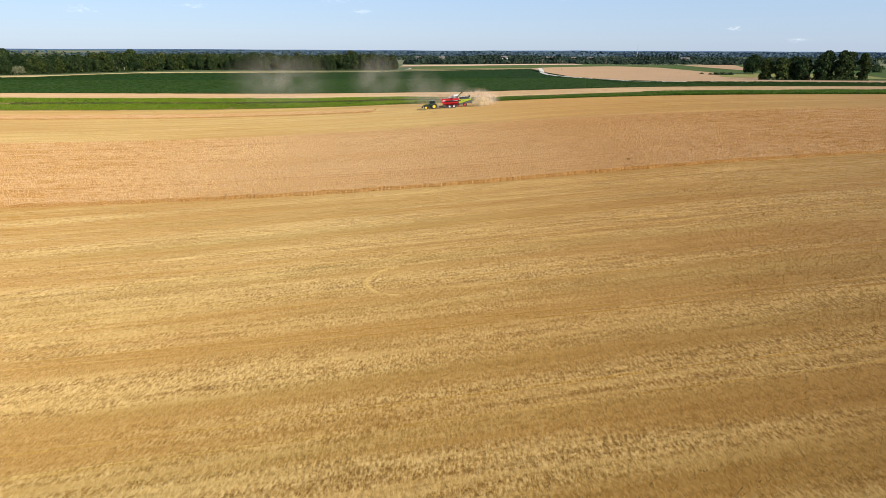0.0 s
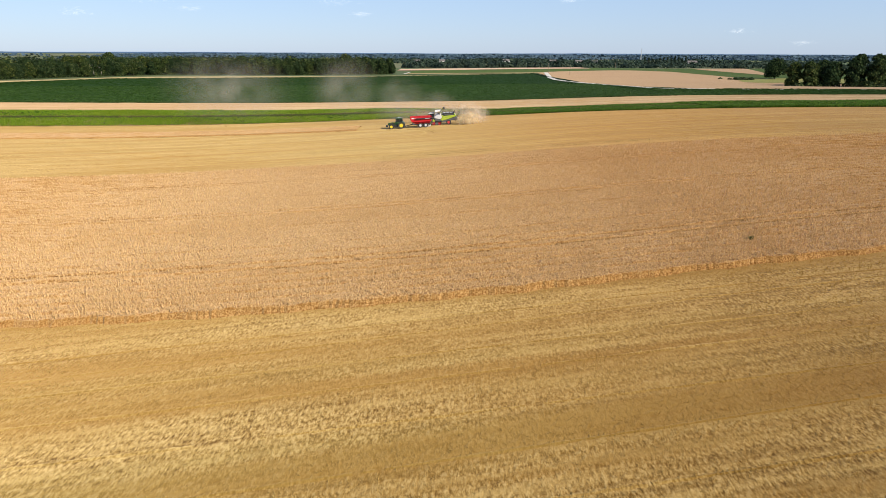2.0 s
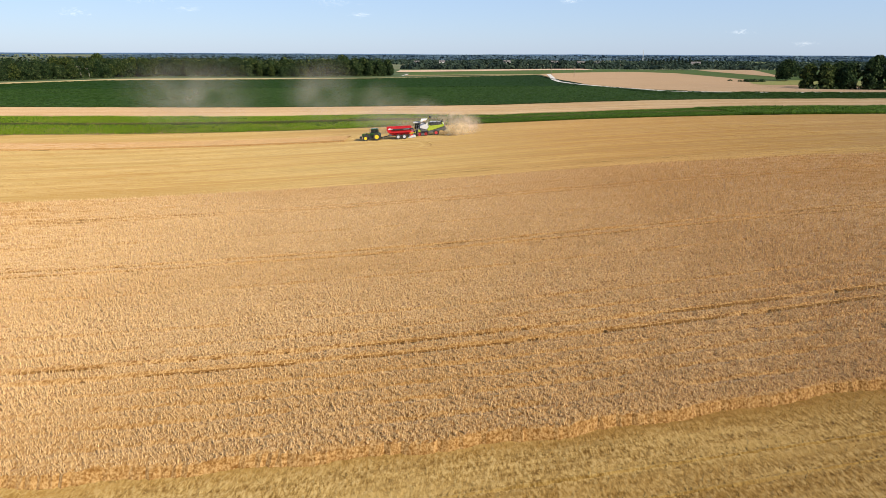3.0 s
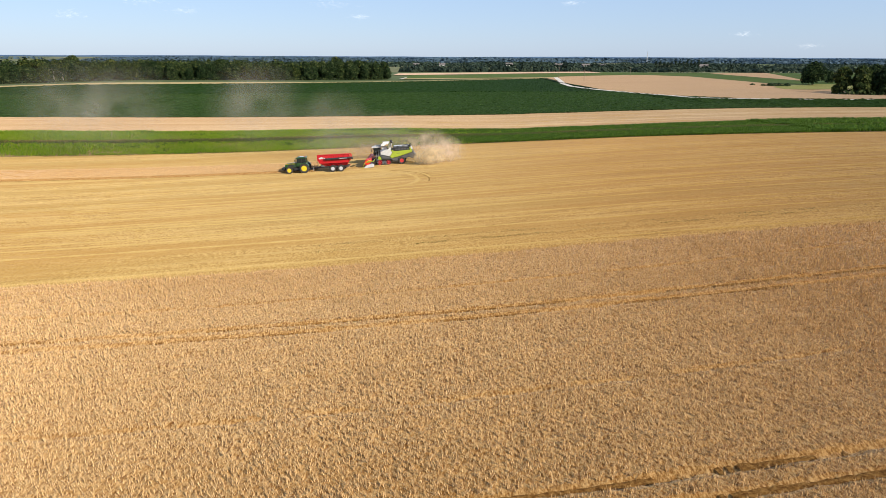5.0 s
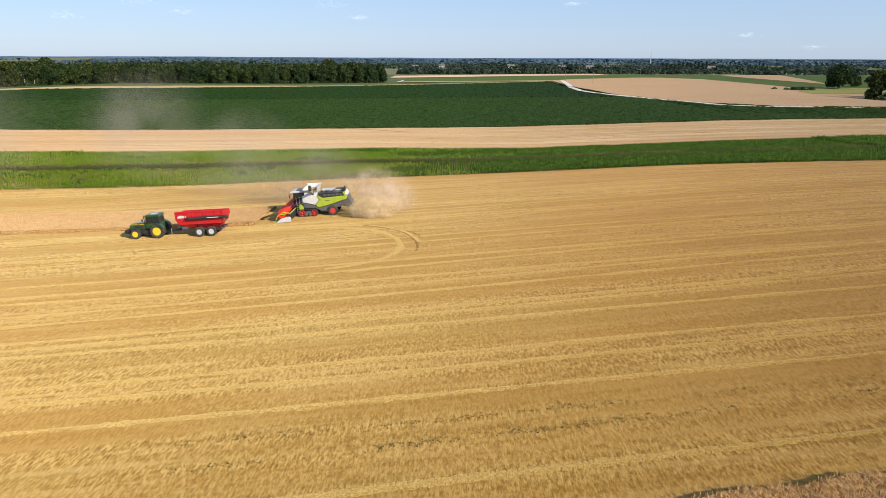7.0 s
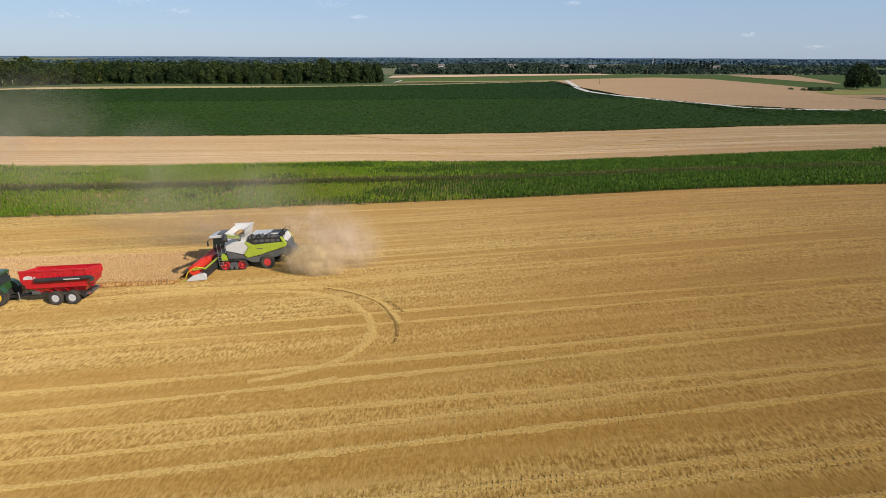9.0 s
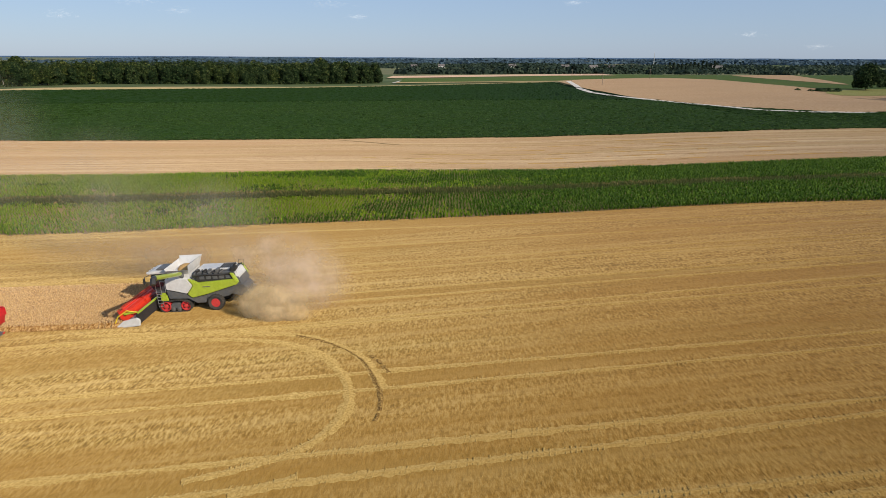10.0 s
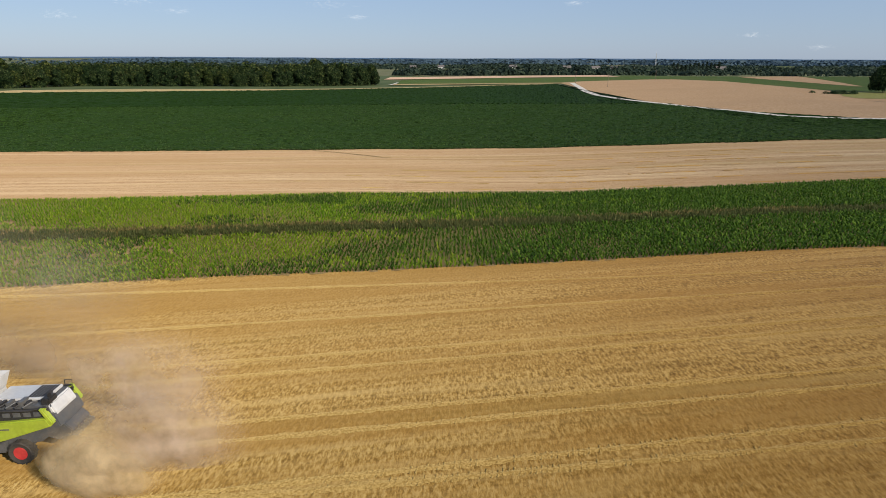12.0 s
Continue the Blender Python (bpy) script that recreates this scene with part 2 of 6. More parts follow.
COUNTRY = country_material()
CROWN = leaf_material("tree_leaves", (0.011, 0.022, 0.009), (0.038, 0.066, 0.021), (0.115, 0.14, 0.05))
CROWN_PALE = leaf_material("willow_leaves", (0.12, 0.14, 0.09), (0.2, 0.22, 0.14), (0.28, 0.28, 0.19))
# far woods and ridge: blue distance haze is put into the base colours
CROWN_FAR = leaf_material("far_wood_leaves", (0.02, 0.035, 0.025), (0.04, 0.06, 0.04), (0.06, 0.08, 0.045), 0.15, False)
HILL = leaf_material("haze_tinted_woods", (0.045, 0.075, 0.10), (0.06, 0.095, 0.125), (0.075, 0.115, 0.14), 0.0, False)
RIDGE = plain_material("haze_tinted_ridge", (0.06, 0.115, 0.195), 0.95, 0, 0.25, 0.01)
BARK = plain_material("bark", (0.12, 0.095, 0.07), 0.9, 0, 0.4, 5.0, 0.6)
BARK_PALE = plain_material("pale_bark", (0.45, 0.42, 0.36), 0.85, 0, 0.3, 5.0, 0.4)
MAIZE = leaf_material("maize_leaves", (0.085, 0.17, 0.008), (0.2, 0.33, 0.02), (0.36, 0.42, 0.035), 0.3, False, (0.24, 0.3, 0.02))
BEET_FAR = field_material("far_beet_leaves", (0.005, 0.0135, 0.0024), (0.011, 0.028, 0.0043), (0.02, 0.044, 0.007), (0.0105, 0.029, 0.0046), (0.015, 0.039, 0.006), rows=0.2, turn=0.0, grain=1.4, bump=0.9, deep=0.2)
BEET_LEAF = leaf_material("beet_leaf", (0.022, 0.048, 0.01), (0.06, 0.108, 0.028), (0.16, 0.22, 0.08), 0.2, False)
MAIZE_GREEN = leaf_material("green_maize_leaves", (0.028, 0.062, 0.006), (0.08, 0.155, 0.014), (0.15, 0.235, 0.026), 0.25, False)
WEED_GREEN = leaf_material("green_weeds", (0.055, 0.075, 0.02), (0.115, 0.13, 0.04), (0.21, 0.19, 0.07), 0.2, False)
WEED = leaf_material("weeds", (0.11, 0.095, 0.025), (0.29, 0.22, 0.075), (0.52, 0.39, 0.17), 0.2, False)


def dust_material(name, colour):
    """Fine dust: matt specks, each a little lighter or darker."""
    m, t, b = nodes_of(name, 1.0, 0, 0.0)
    geo = t.nodes.new("ShaderNodeNewGeometry")
    link(t, ramp(t, geo.outputs["Random Per Island"], [(0.0, tuple(c * 0.95 for c in colour)), (1.0, tuple(c * 1.05 for c in colour))]), b.inputs["Base Color"])
    return m


DUST = dust_material("chaff_dust", (0.84, 0.65, 0.32))


def billow_material(name, colour, most, scale, core=0.02):
    """Dust billow: matt, thick in its middle, torn and thin towards its rim."""
    m, t, b = nodes_of(name, 1.0, 0, 0.0)
    n = noise_node(t, scale, (1, 1, 1), 0, 5, 0.55)
    link(t, ramp(t, n.outputs["Fac"], [(0.3, tuple(c * 0.9 for c in colour)), (0.7, tuple(c * 1.06 for c in colour))]), b.inputs["Base Color"])
    through_light, half = t.nodes.new("ShaderNodeBsdfTranslucent"), t.nodes.new("ShaderNodeMixShader")
    through_light.inputs["Color"].default_value, half.inputs[0].default_value = (*colour, 1), 0.5
    link(t, b.outputs[0], half.inputs[1])
    link(t, through_light.outputs[0], half.inputs[2])
    co = t.nodes.new("ShaderNodeTexCoord")
    mp = t.nodes.new("ShaderNodeMapping")
    mp.inputs["Location"].default_value, mp.inputs["Scale"].default_value = (-1, 0, -1), (2, 0, 2)
    link(t, co.outputs["Generated"], mp.inputs["Vector"])
    far = t.nodes.new("ShaderNodeVectorMath")
    far.operation = "LENGTH"
    link(t, mp.outputs[0], far.inputs[0])
    fade = t.nodes.new("ShaderNodeMapRange")
    fade.interpolation_type = "SMOOTHSTEP"
    for k, v in (("From Min", core), ("From Max", 0.96), ("To Min", 1.0), ("To Max", 0.0)):
        fade.inputs[k].default_value = v
    link(t, far.outputs["Value"], fade.inputs["Value"])
    torn = t.nodes.new("ShaderNodeMapRange")
    for k, v in (("From Min", 0.32), ("From Max", 0.64), ("To Min", 0.3), ("To Max", 1.1)):
        torn.inputs[k].default_value = v
    link(t, n.outputs["Fac"], torn.inputs["Value"])
    both, part_of = t.nodes.new("ShaderNodeMath"), t.nodes.new("ShaderNodeMath")
    both.operation = part_of.operation = "MULTIPLY"
    link(t, fade.outputs[0], both.inputs[0])
    link(t, torn.outputs[0], both.inputs[1])
    link(t, both.outputs[0], part_of.inputs[0])
    part_of.inputs[1].default_value = most
    air, mix = t.nodes.new("ShaderNodeBsdfTransparent"), t.nodes.new("ShaderNodeMixShader")
    link(t, part_of.outputs[0], mix.inputs[0])
    link(t, air.outputs[0], mix.inputs[1])
    link(t, half.outputs[0], mix.inputs[2])
    link(t, mix.outputs[0], t.nodes["Material Output"].inputs["Surface"])
    return m


CORE_BILLOW = billow_material("chaff_billow", (0.84, 0.65, 0.38), 1.0, 0.65, 0.35)
PINK_BILLOW = billow_material("dust_billow", (0.84, 0.65, 0.48), 0.8, 0.4, 0.1)
BROWN_BILLOW = billow_material("brown_dust_billow", (0.6, 0.44, 0.3), 0.6, 0.3)
PLUME_BILLOW = billow_material("plume_billow", (0.68, 0.6, 0.5), 0.33, 0.12)


def cloud_material():
    """Far vapour on the sky's backdrop, given a glow faintly brighter than the sky."""
    m = bpy.data.materials.new("cloud_vapour")
    m.use_nodes = True
    t = m.node_tree
    glow, clear = t.nodes.new("ShaderNodeEmission"), t.nodes.new("ShaderNodeBsdfTransparent")
    glow.inputs["Color"].default_value, glow.inputs["Strength"].default_value = (0.95, 0.98, 1.0, 1), 1.2
    mix = t.nodes.new("ShaderNodeMixShader")
    mix.inputs[0].default_value = 0.93
    link(t, glow.outputs[0], mix.inputs[1])
    link(t, clear.outputs[0], mix.inputs[2])
    link(t, mix.outputs[0], t.nodes["Material Output"].inputs["Surface"])
    return m


CLOUD = cloud_material()
GREEN_PAINT = plain_material("green_paint", (0.014, 0.075, 0.018), 0.3, 0, 0.15, 4, 0, 0.5, 0.5, 0.12)
YELLOW_PAINT = plain_material("yellow_paint", (0.80, 0.58, 0.03), 0.35, 0, 0.12, 4, 0, 0.3)
LIME_PAINT = plain_material("lime_paint", (0.37, 0.46, 0.035), 0.32, 0, 0.12, 4, 0, 0.4, 0.5, 0.12)
RED_PAINT = plain_material("red_paint", (0.56, 0.012, 0.022), 0.3, 0, 0.15, 4, 0, 0.4, 0.5, 0.06)
REEL_PAINT = plain_material("red_reel_paint", (0.72, 0.045, 0.02), 0.4, 0, 0.15, 5, 0, 0.2)
WHEEL_RED = plain_material("red_wheel_paint", (0.58, 0.03, 0.035), 0.4, 0, 0.15, 5, 0, 0.2, 0.4, 0.15)
WHITE_PAINT = plain_material("white_paint", (0.64, 0.63, 0.61), 0.35, 0, 0.1, 3, 0, 0.4, 0.5, 0.2)
GREY_PAINT = plain_material("grey_paint", (0.09, 0.095, 0.1), 0.45, 0, 0.2, 4, 0, 0.1, 0.4, 0.2)
STEEL = plain_material("galvanised_steel", (0.55, 0.55, 0.54), 0.35, 0.8, 0.15, 8)
BLACK_PART = plain_material("black_parts", (0.025, 0.025, 0.027), 0.5, 0, 0.3, 8, 0, 0, 0.4, 0.1)
RUBBER = plain_material("rubber", (0.03, 0.03, 0.03), 0.85, 0, 0.3, 10, 0.3, 0, 0.3, 0.25)
GRAIN = plain_material("wheat_grain", (0.5, 0.3, 0.11), 0.9, 0, 0.3, 14, 0.5)
SILVER = plain_material("silver_rim", (0.7, 0.7, 0.7), 0.35, 0.3, 0.1, 6)
ROOF_TILE = plain_material("roof_tiles", (0.16, 0.14, 0.13), 0.85, 0, 0.3, 1.5)
PLASTER = plain_material("pale_plaster", (0.68, 0.66, 0.62), 0.9, 0, 0.12, 0.6)
WOOD_POLE = plain_material("pole_wood", (0.2, 0.16, 0.12), 0.9, 0, 0.3, 4)


def glass_material():
    m, t, b = nodes_of("cab_glass", 0.05, 0, 0.6)
    b.inputs["Base Color"].default_value = (0.03, 0.04, 0.04, 1)
    b.inputs["Transmission Weight"].default_value = 0.35
    b.inputs["IOR"].default_value = 1.45
    return m


GLASS = glass_material()


# ---- helpers for meshes ----
def np_mesh(name, verts, faces, mats, smooth_faces=False):
    """One mesh object from arrays of corners and of faces with three or four corners each."""
    me = bpy.data.meshes.new(name)
    verts, faces = np.asarray(verts, np.float32), np.asarray(faces, np.int32)
    n, k = faces.shape
    me.vertices.add(len(verts))
    me.vertices.foreach_set("co", verts.ravel())
    me.loops.add(n * k)
    me.loops.foreach_set("vertex_index", faces.ravel())
    me.polygons.add(n)
    me.polygons.foreach_set("loop_start", np.arange(0, n * k, k, dtype=np.int32))
    me.polygons.foreach_set("use_smooth", np.full(n, smooth_faces))
    me.update(calc_edges=True)
    me.validate()
    for m in (mats if isinstance(mats, (list, tuple)) else [mats]):
        me.materials.append(m)
    return new(name, me)


def grid_faces(nu, nv):
    i = np.arange((nu - 1) * (nv - 1))
    a = (i // (nu - 1)) * nu + i % (nu - 1)
    return np.stack([a, a + 1, a + 1 + nu, a + nu], 1)


def spread(limit, fine, step, grow):
    """Positions from -limit to limit, close together within fine, wider and wider outside."""
    xs = list(np.arange(0, fine, step))
    d = step
    while xs[-1] < limit:
        d *= grow
        xs.append(xs[-1] + d)
    xs = np.array(xs)
    return np.concatenate([-xs[:0:-1], xs])


def sheet(name, xs, near, far, ny, lift, mat, rough=0.0, sides=0.0, extra=None):
    """A cover of the ground between two lines y = near(x) and y = far(x), rough by a share of its mesh width."""
    X = np.repeat(xs[None, :], ny, 0)
    v = np.linspace(0, 1, ny)[:, None]
    Y = near(X) * (1 - v) + far(X) * v
    Z = land(X, Y) + lift
    if rough:
        r = np.random.RandomState(len(xs) + ny)
        d = np.gradient(xs)[None, :]
        dy = np.abs(np.gradient(Y, axis=0))
        cell = np.minimum(np.maximum(d, dy), 2.2)
        Z = Z + (r.rand(*X.shape) - 0.5) * 2 * rough * cell
        X = X + (r.rand(*X.shape) - 0.5) * 0.7 * np.minimum(d, 2.0)
        Y = Y + (r.rand(*X.shape) - 0.5) * 0.7 * np.minimum(dy, 2.0)
    if extra:
        Z = Z + extra(X, Y)
    if sides:
        rag = np.random.RandomState(9).rand(2, len(xs))
        Z[1, :], Y[1, :] = Z[1, :] - 0.14 * sides * rag[0], Y[1, :] - 0.14 * rag[1]
        Z[0, :], Z[-1, :] = Z[0, :] - sides, Z[-1, :] - sides
        Y[0, :], Y[-1, :] = Y[1, :] - 0.4, Y[-2, :] + 0.4
    return np_mesh(name, np.stack([X, Y, Z], -1).reshape(-1, 3), grid_faces(len(xs), ny), mat)


def scattered(name, places, template, faces, sizes, turns, mat, lean=0.0, seed=3):
    """Many copies of a small template joined into one mesh: tufts, plants, leaf clumps."""
    r = np.random.RandomState(seed)
    n, k = len(places), len(template)
    c, s = np.cos(turns)[:, None], np.sin(turns)[:, None]
    tx, ty, tz = template[None, :, 0], template[None, :, 1], template[None, :, 2]
    sz = sizes[:, None]
    lx, ly = (r.rand(n, 1) - 0.5) * 2 * lean, (r.rand(n, 1) - 0.5) * 2 * lean
    X = places[:, 0:1] + (tx * c - ty * s + tz * lx) * sz
    Y = places[:, 1:2] + (tx * s + ty * c + tz * ly) * sz
    Z = places[:, 2:3] + tz * sz
    f = (faces[None] + (np.arange(n) * k)[:, None, None]).reshape(-1, faces.shape[1])
    return np_mesh(name, np.stack([X, Y, Z], -1).reshape(-1, 3), f, mat)


def blades(count, height, width, out, seed, bent=True):
    """A tuft of pointed blades, bent once where bent is set, else one slim triangle each."""
    r = random.Random(seed)
    v, f = [], []
    for i in range(count):
        a = i * 6.283 / count + r.uniform(-0.4, 0.4)
        ca, sa = math.cos(a), math.sin(a)
        h, o, w = height * r.uniform(0.7, 1.1), out * r.uniform(0.6, 1.2), width * r.uniform(0.8, 1.2)
        b = len(v)
        if bent:
            v += [(-sa * w * 0.4, ca * w * 0.4, 0), (sa * w * 0.4, -ca * w * 0.4, 0),
                  (ca * o * 0.5 - sa * w * 0.5, sa * o * 0.5 + ca * w * 0.5, h * 0.75), (ca * o * 0.5 + sa * w * 0.5, sa * o * 0.5 - ca * w * 0.5, h * 0.75),
                  (ca * o, sa * o, h * r.uniform(0.75, 1.0))]
            f += [(b, b + 1, b + 3), (b, b + 3, b + 2), (b + 2, b + 3, b + 4)]
        else:
            v += [(-sa * w * 0.5, ca * w * 0.5, 0), (sa * w * 0.5, -ca * w * 0.5, 0), (ca * o, sa * o, h)]
            f += [(b, b + 1, b + 2)]
    return np.array(v, float), np.array(f, int)


# ---- the ground ----
gx = spread(5200, 160, 8, 1.12)
gy = np.concatenate([np.arange(-150, 800, 8), 800 + np.cumsum(8 * 1.07 ** np.arange(1, 56))])
gy = gy[gy < 4900]
GX, GY = np.meshgrid(gx, gy)
ground = np_mesh("ground", np.stack([GX, GY, land(GX, GY) - 0.25], -1).reshape(-1, 3), grid_faces(len(gx), len(gy)), COUNTRY, True)
tagged(ground, "wide open farmland reaching to the horizon", "ground", kind="structure")


def flat(value):
    return lambda x: np.full(np.shape(x), float(value))


def bent(x, xs, ys):
    """A line through a few places with rounded bends."""
    return sum(np.interp(np.asarray(x, float) + o, xs, ys) for o in (-6, -3, 0, 3, 6)) / 5


def wheat_near(x):
    return bent(x, (-330, -50, -25, -13, 0, 8, 27, 50, 78, 330), (99, 99.5, 99.8, 100.8, 102.0, 103.1, 106.9, 110.6, 115.2, 140)) + 0.2 * np.sin(x * 0.9)


def wheat_far(x):
    return bent(x, (-330, -60, -34, -18, 0, 21, 34, 50, 100, 330), (172, 176.4, 177.8, 179.2, 181, 183.8, 185.3, 186.6, 190, 200)) + 0.15 * np.sin(x * 1.1)


def lane_bend(x):
    return bent(x, (-330, -130, -50, -33, -13, 0, 11, 27, 36, 80, 330), (-16, -9, -4, -3.2, -1.5, 0, 1.7, 4.5, 6.6, 14, 40))


def maize_near(x):
    return bent(x, (-420, -48.8, -31.1, -12.7, 5.9, 25.1, 41.4, 85.0, 420), (272.69229175263234, 278.7, 280.2, 280.8, 282.1, 283.7, 284.8, 283.2, 279))


def maize_far(x):
    return 1.5 + bent(x, (-420, -76.2, -38.3, -0.2, 39.7, 60.3, 78.4, 420), (317.28730944979543, 319.3, 320.0, 325.7, 326.6, 328.2, 330.2, 338.21230973817404))


def beet_near(x):
    return 1.2 + bent(x, (-460, -127.2, -64.4, -19.7, 30.9, 73.8, 119.7, 420), (391.51045657618386, 393.5, 396.6, 394.5, 391.0, 390.6, 393.9, 399.85354355053795)) + 0.5 * np.sin(x * 0.21)


# tyre tracks: a straight line y = c + k x, or a bent line of places
STRAIGHT_TRACKS = [(276.1, 0.0), (268.0, 0.06), (260.4, 0.075), (258.0, 0.09), (251.4, 0.092), (249.2, 0.09), (244.7, 0.11), (243.6, 0.08),
                   (234.4, 0.08), (232.0, 0.088), (225.2, 0.1), (223.0, 0.13), (219.0, 0.085), (217.0, 0.125), (214.5, 0.125), (209.9, 0.115), (208.6, 0.12), (206.3, 0.1), (200.4, 0.1), (198.0, 0.1), (194.3, 0.1), (185.1, 0.12)]
NEAR_TRACKS = [(98.0, 0.165), (95.4, 0.19), (91.4, 0.15), (87.5, 0.16), (82.5, 0.15), (78.0, 0.18), (73.6, 0.16), (69.4, 0.19), (66.9, 0.19), (58.2, 0.2), (55.2, 0.18), (48.1, 0.135), (46.9, 0.135), (36.0, 0.17), (33.5, 0.17)]
# sprayer lanes in the wheat, and the fainter seed lanes between them
LANES = ((113.8, 1.0), (115.8, 1.0), (139.3, 0.95), (141.2, 0.95), (163.7, 0.85), (165.4, 0.85))
SEED_LANES = (104.6, 106.9, 109.0, 111.2, 118.4, 122.0, 131.5, 151.0, 171.3)


def tram_lines(x, y):
    """Wheel lines that the sprayer left in the standing wheat, shallow seed lanes, and the crop's uneven height."""
    out = np.zeros(np.shape(x))
    bend = lane_bend(x)
    for c, k in LANES:
        out = out - 0.3 * np.exp(-((y - k * bend - c) / 0.3) ** 2) * (0.45 + 0.55 * lumps(x, y, 1.3, 9))
    for c in SEED_LANES:
        out = out - 0.2 * np.exp(-((y - bend - c) / 0.26) ** 2) * (0.2 + 0.8 * lumps(x, y, 3.0, 19))
    return out + 0.12 * (lumps(x, y, 2.6, 4) - 0.5) + 0.08 * (lumps(x, y, 0.8, 5) - 0.5)


near_x = spread(330, 34, 0.3, 1.05)
stubble_near = sheet("stubble_field_near", near_x, flat(12), lambda x: wheat_near(x) + 0.4, 280, 0.0, STUBBLE_NEAR, 0.035)
tagged(stubble_near, "golden cut stubble in long rows with wheel tracks", "stubble", kind="structure")
stubble_mid = sheet("stubble_field_far", near_x, lambda x: wheat_far(x) - 0.4, lambda x: maize_near(x) + 0.3, 280, 0.0, STUBBLE, 0.015)
tagged(stubble_mid, "golden cut stubble with pale straw rows and a curved wheel track", "stubble", kind="structure")
wheat = sheet("standing_wheat", near_x, wheat_near, wheat_far, 300, 0.62, SHADED_STALKS, 0.06, 0.7, tram_lines)
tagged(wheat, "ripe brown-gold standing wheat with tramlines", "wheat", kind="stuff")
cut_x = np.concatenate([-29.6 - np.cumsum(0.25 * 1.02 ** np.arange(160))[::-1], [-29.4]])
wheat_strip = sheet("standing_wheat_strip", cut_x, lambda x: 244.2 + 0 * x, lambda x: 254.6 - 0.02 * x, 44, 0.45, SHADED_STALKS, 0.04, 0.4)
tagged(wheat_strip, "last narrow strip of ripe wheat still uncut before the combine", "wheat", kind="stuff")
mid_x = spread(420, 100, 0.9, 1.06)
maize_floor = sheet("maize_soil", mid_x, lambda x: maize_near(x) - 0.3, lambda x: maize_far(x) + 0.5, 30, 0.02, SOIL, 0.05)
tagged(maize_floor, "bare brown soil between maize rows", "soil", kind="structure")
strip = sheet("stubble_strip", mid_x, lambda x: maize_far(x) + 0.2, lambda x: beet_near(x) + 1.0, 150, 0.05, STUBBLE_FAR, 0.05)
tagged(strip, "pale harvested strip between two green crops", "stubble", kind="structure")


def beet_far(x):
    return np.interp(x, (-460, -360, -305, -260, -119, 0, 90, 96, 106, 122, 150, 420), (520, 560, 640, 655, 690, 745, 790, 680, 560, 492, 452, 425))


beet_x = np.concatenate([np.arange(-460, -160, 2.0), np.arange(-160, 160, 1.0), np.arange(160, 421, 2.0)])
def beet_split(x):
    return np.minimum(bent(x, (-460, -220, -87, 15, 58, 420), (508, 531, 550, 556, 551, 520)), beet_far(x) - 1.0)


beet = sheet("beet_field", beet_x, beet_near, beet_split, 120, 0.35, BEET, 0.22, 0.4, lambda x, y: 0.25 * (lumps(x, y, 2.2, 3) - 0.5))
far_beet = sheet("beet_field_far", beet_x[beet_x < 104], lambda x: beet_split(x) + 0.5, beet_far, 70, 0.2, BEET_FAR, 0.2, 0.3)
tagged(far_beet, "darker smooth part of the green beet crop", "beet crop", kind="stuff")
tagged(beet, "dark green sugar beet crop with dense leaves", "beet crop", kind="stuff")
far_x = np.linspace(-460, 130, 120)
verge = sheet("field_verge", far_x, lambda x: beet_far(x) - 1, lambda x: beet_far(x) + 34 - 25 * smooth(-250, -60, x), 8, 0.25, DRY_GRASS)
tagged(verge, "strip of dry grass along the wood", "grass", kind="structure")


def east_edge(x):
    return np.interp(x, (86, 92, 96, 106, 122, 150, 420), (806, 690, 676, 556, 490, 450, 423))


tan = sheet("tan_field", np.concatenate([np.linspace(97, 283, 90), np.linspace(284, 292, 9), np.linspace(295, 420, 40)]), east_edge, lambda x: np.interp(x, (97, 130, 184, 243, 284, 290, 300, 420), (812, 850, 885, 930, 912, 730, 690, 600)), 60, 0.3, TAN)
tagged(tan, "tan harvested field bounded by a chalk track", "field", kind="structure")
tan_two = sheet("tan_field_beyond", np.linspace(356, 472, 40), lambda x: np.interp(x, (356, 361, 415, 472), (799, 796, 950, 1112)), lambda x: np.interp(x, (356, 363, 378, 472), (885, 1009, 1094, 1127)), 20, 0.4, TAN)
tagged(tan_two, "second tan field beyond a grass strip", "field", kind="structure")
meadow = sheet("meadow", np.concatenate([np.linspace(-50, 280, 40), np.linspace(282, 304, 12), np.linspace(310, 620, 40)]), lambda x: np.interp(x, (-50, 110, 130, 184, 243, 285, 291, 301, 420, 620), (800, 812, 852, 887, 932, 914, 733, 693, 603, 560)), lambda x: np.interp(x, (-50, 136, 300, 620), (905, 975, 1110, 1140)), 30, 0.2, GRASS)
tagged(meadow, "green meadow strip", "meadow", kind="structure")
bank = sheet("dry_bank", np.linspace(270, 430, 50), lambda x: np.interp(x, (270, 313, 430), (654, 664, 640)), lambda x: np.interp(x, (270, 295, 347, 430), (672, 712, 718, 700)), 10, 0.45, GRASS_PALE)
tagged(bank, "yellowish grass round a lone tree", "grass", kind="structure")
pale = sheet("grass_edge", np.linspace(-50, 112, 40), lambda x: np.interp(x, (-50, 112), (778, 800)), lambda x: np.interp(x, (-50, 112), (796, 816)), 4, 0.32, DRY_GRASS)
tagged(pale, "dry grass edge", "grass", kind="structure")
pink = sheet("ripe_field", np.linspace(-70, 200, 40), lambda x: np.interp(x, (-70, 200), (905, 1000)), lambda x: np.interp(x, (-70, 200), (985, 1075)), 10, 0.4, PINK)
tagged(pink, "pinkish ripe field before a line of trees", "field", kind="structure")


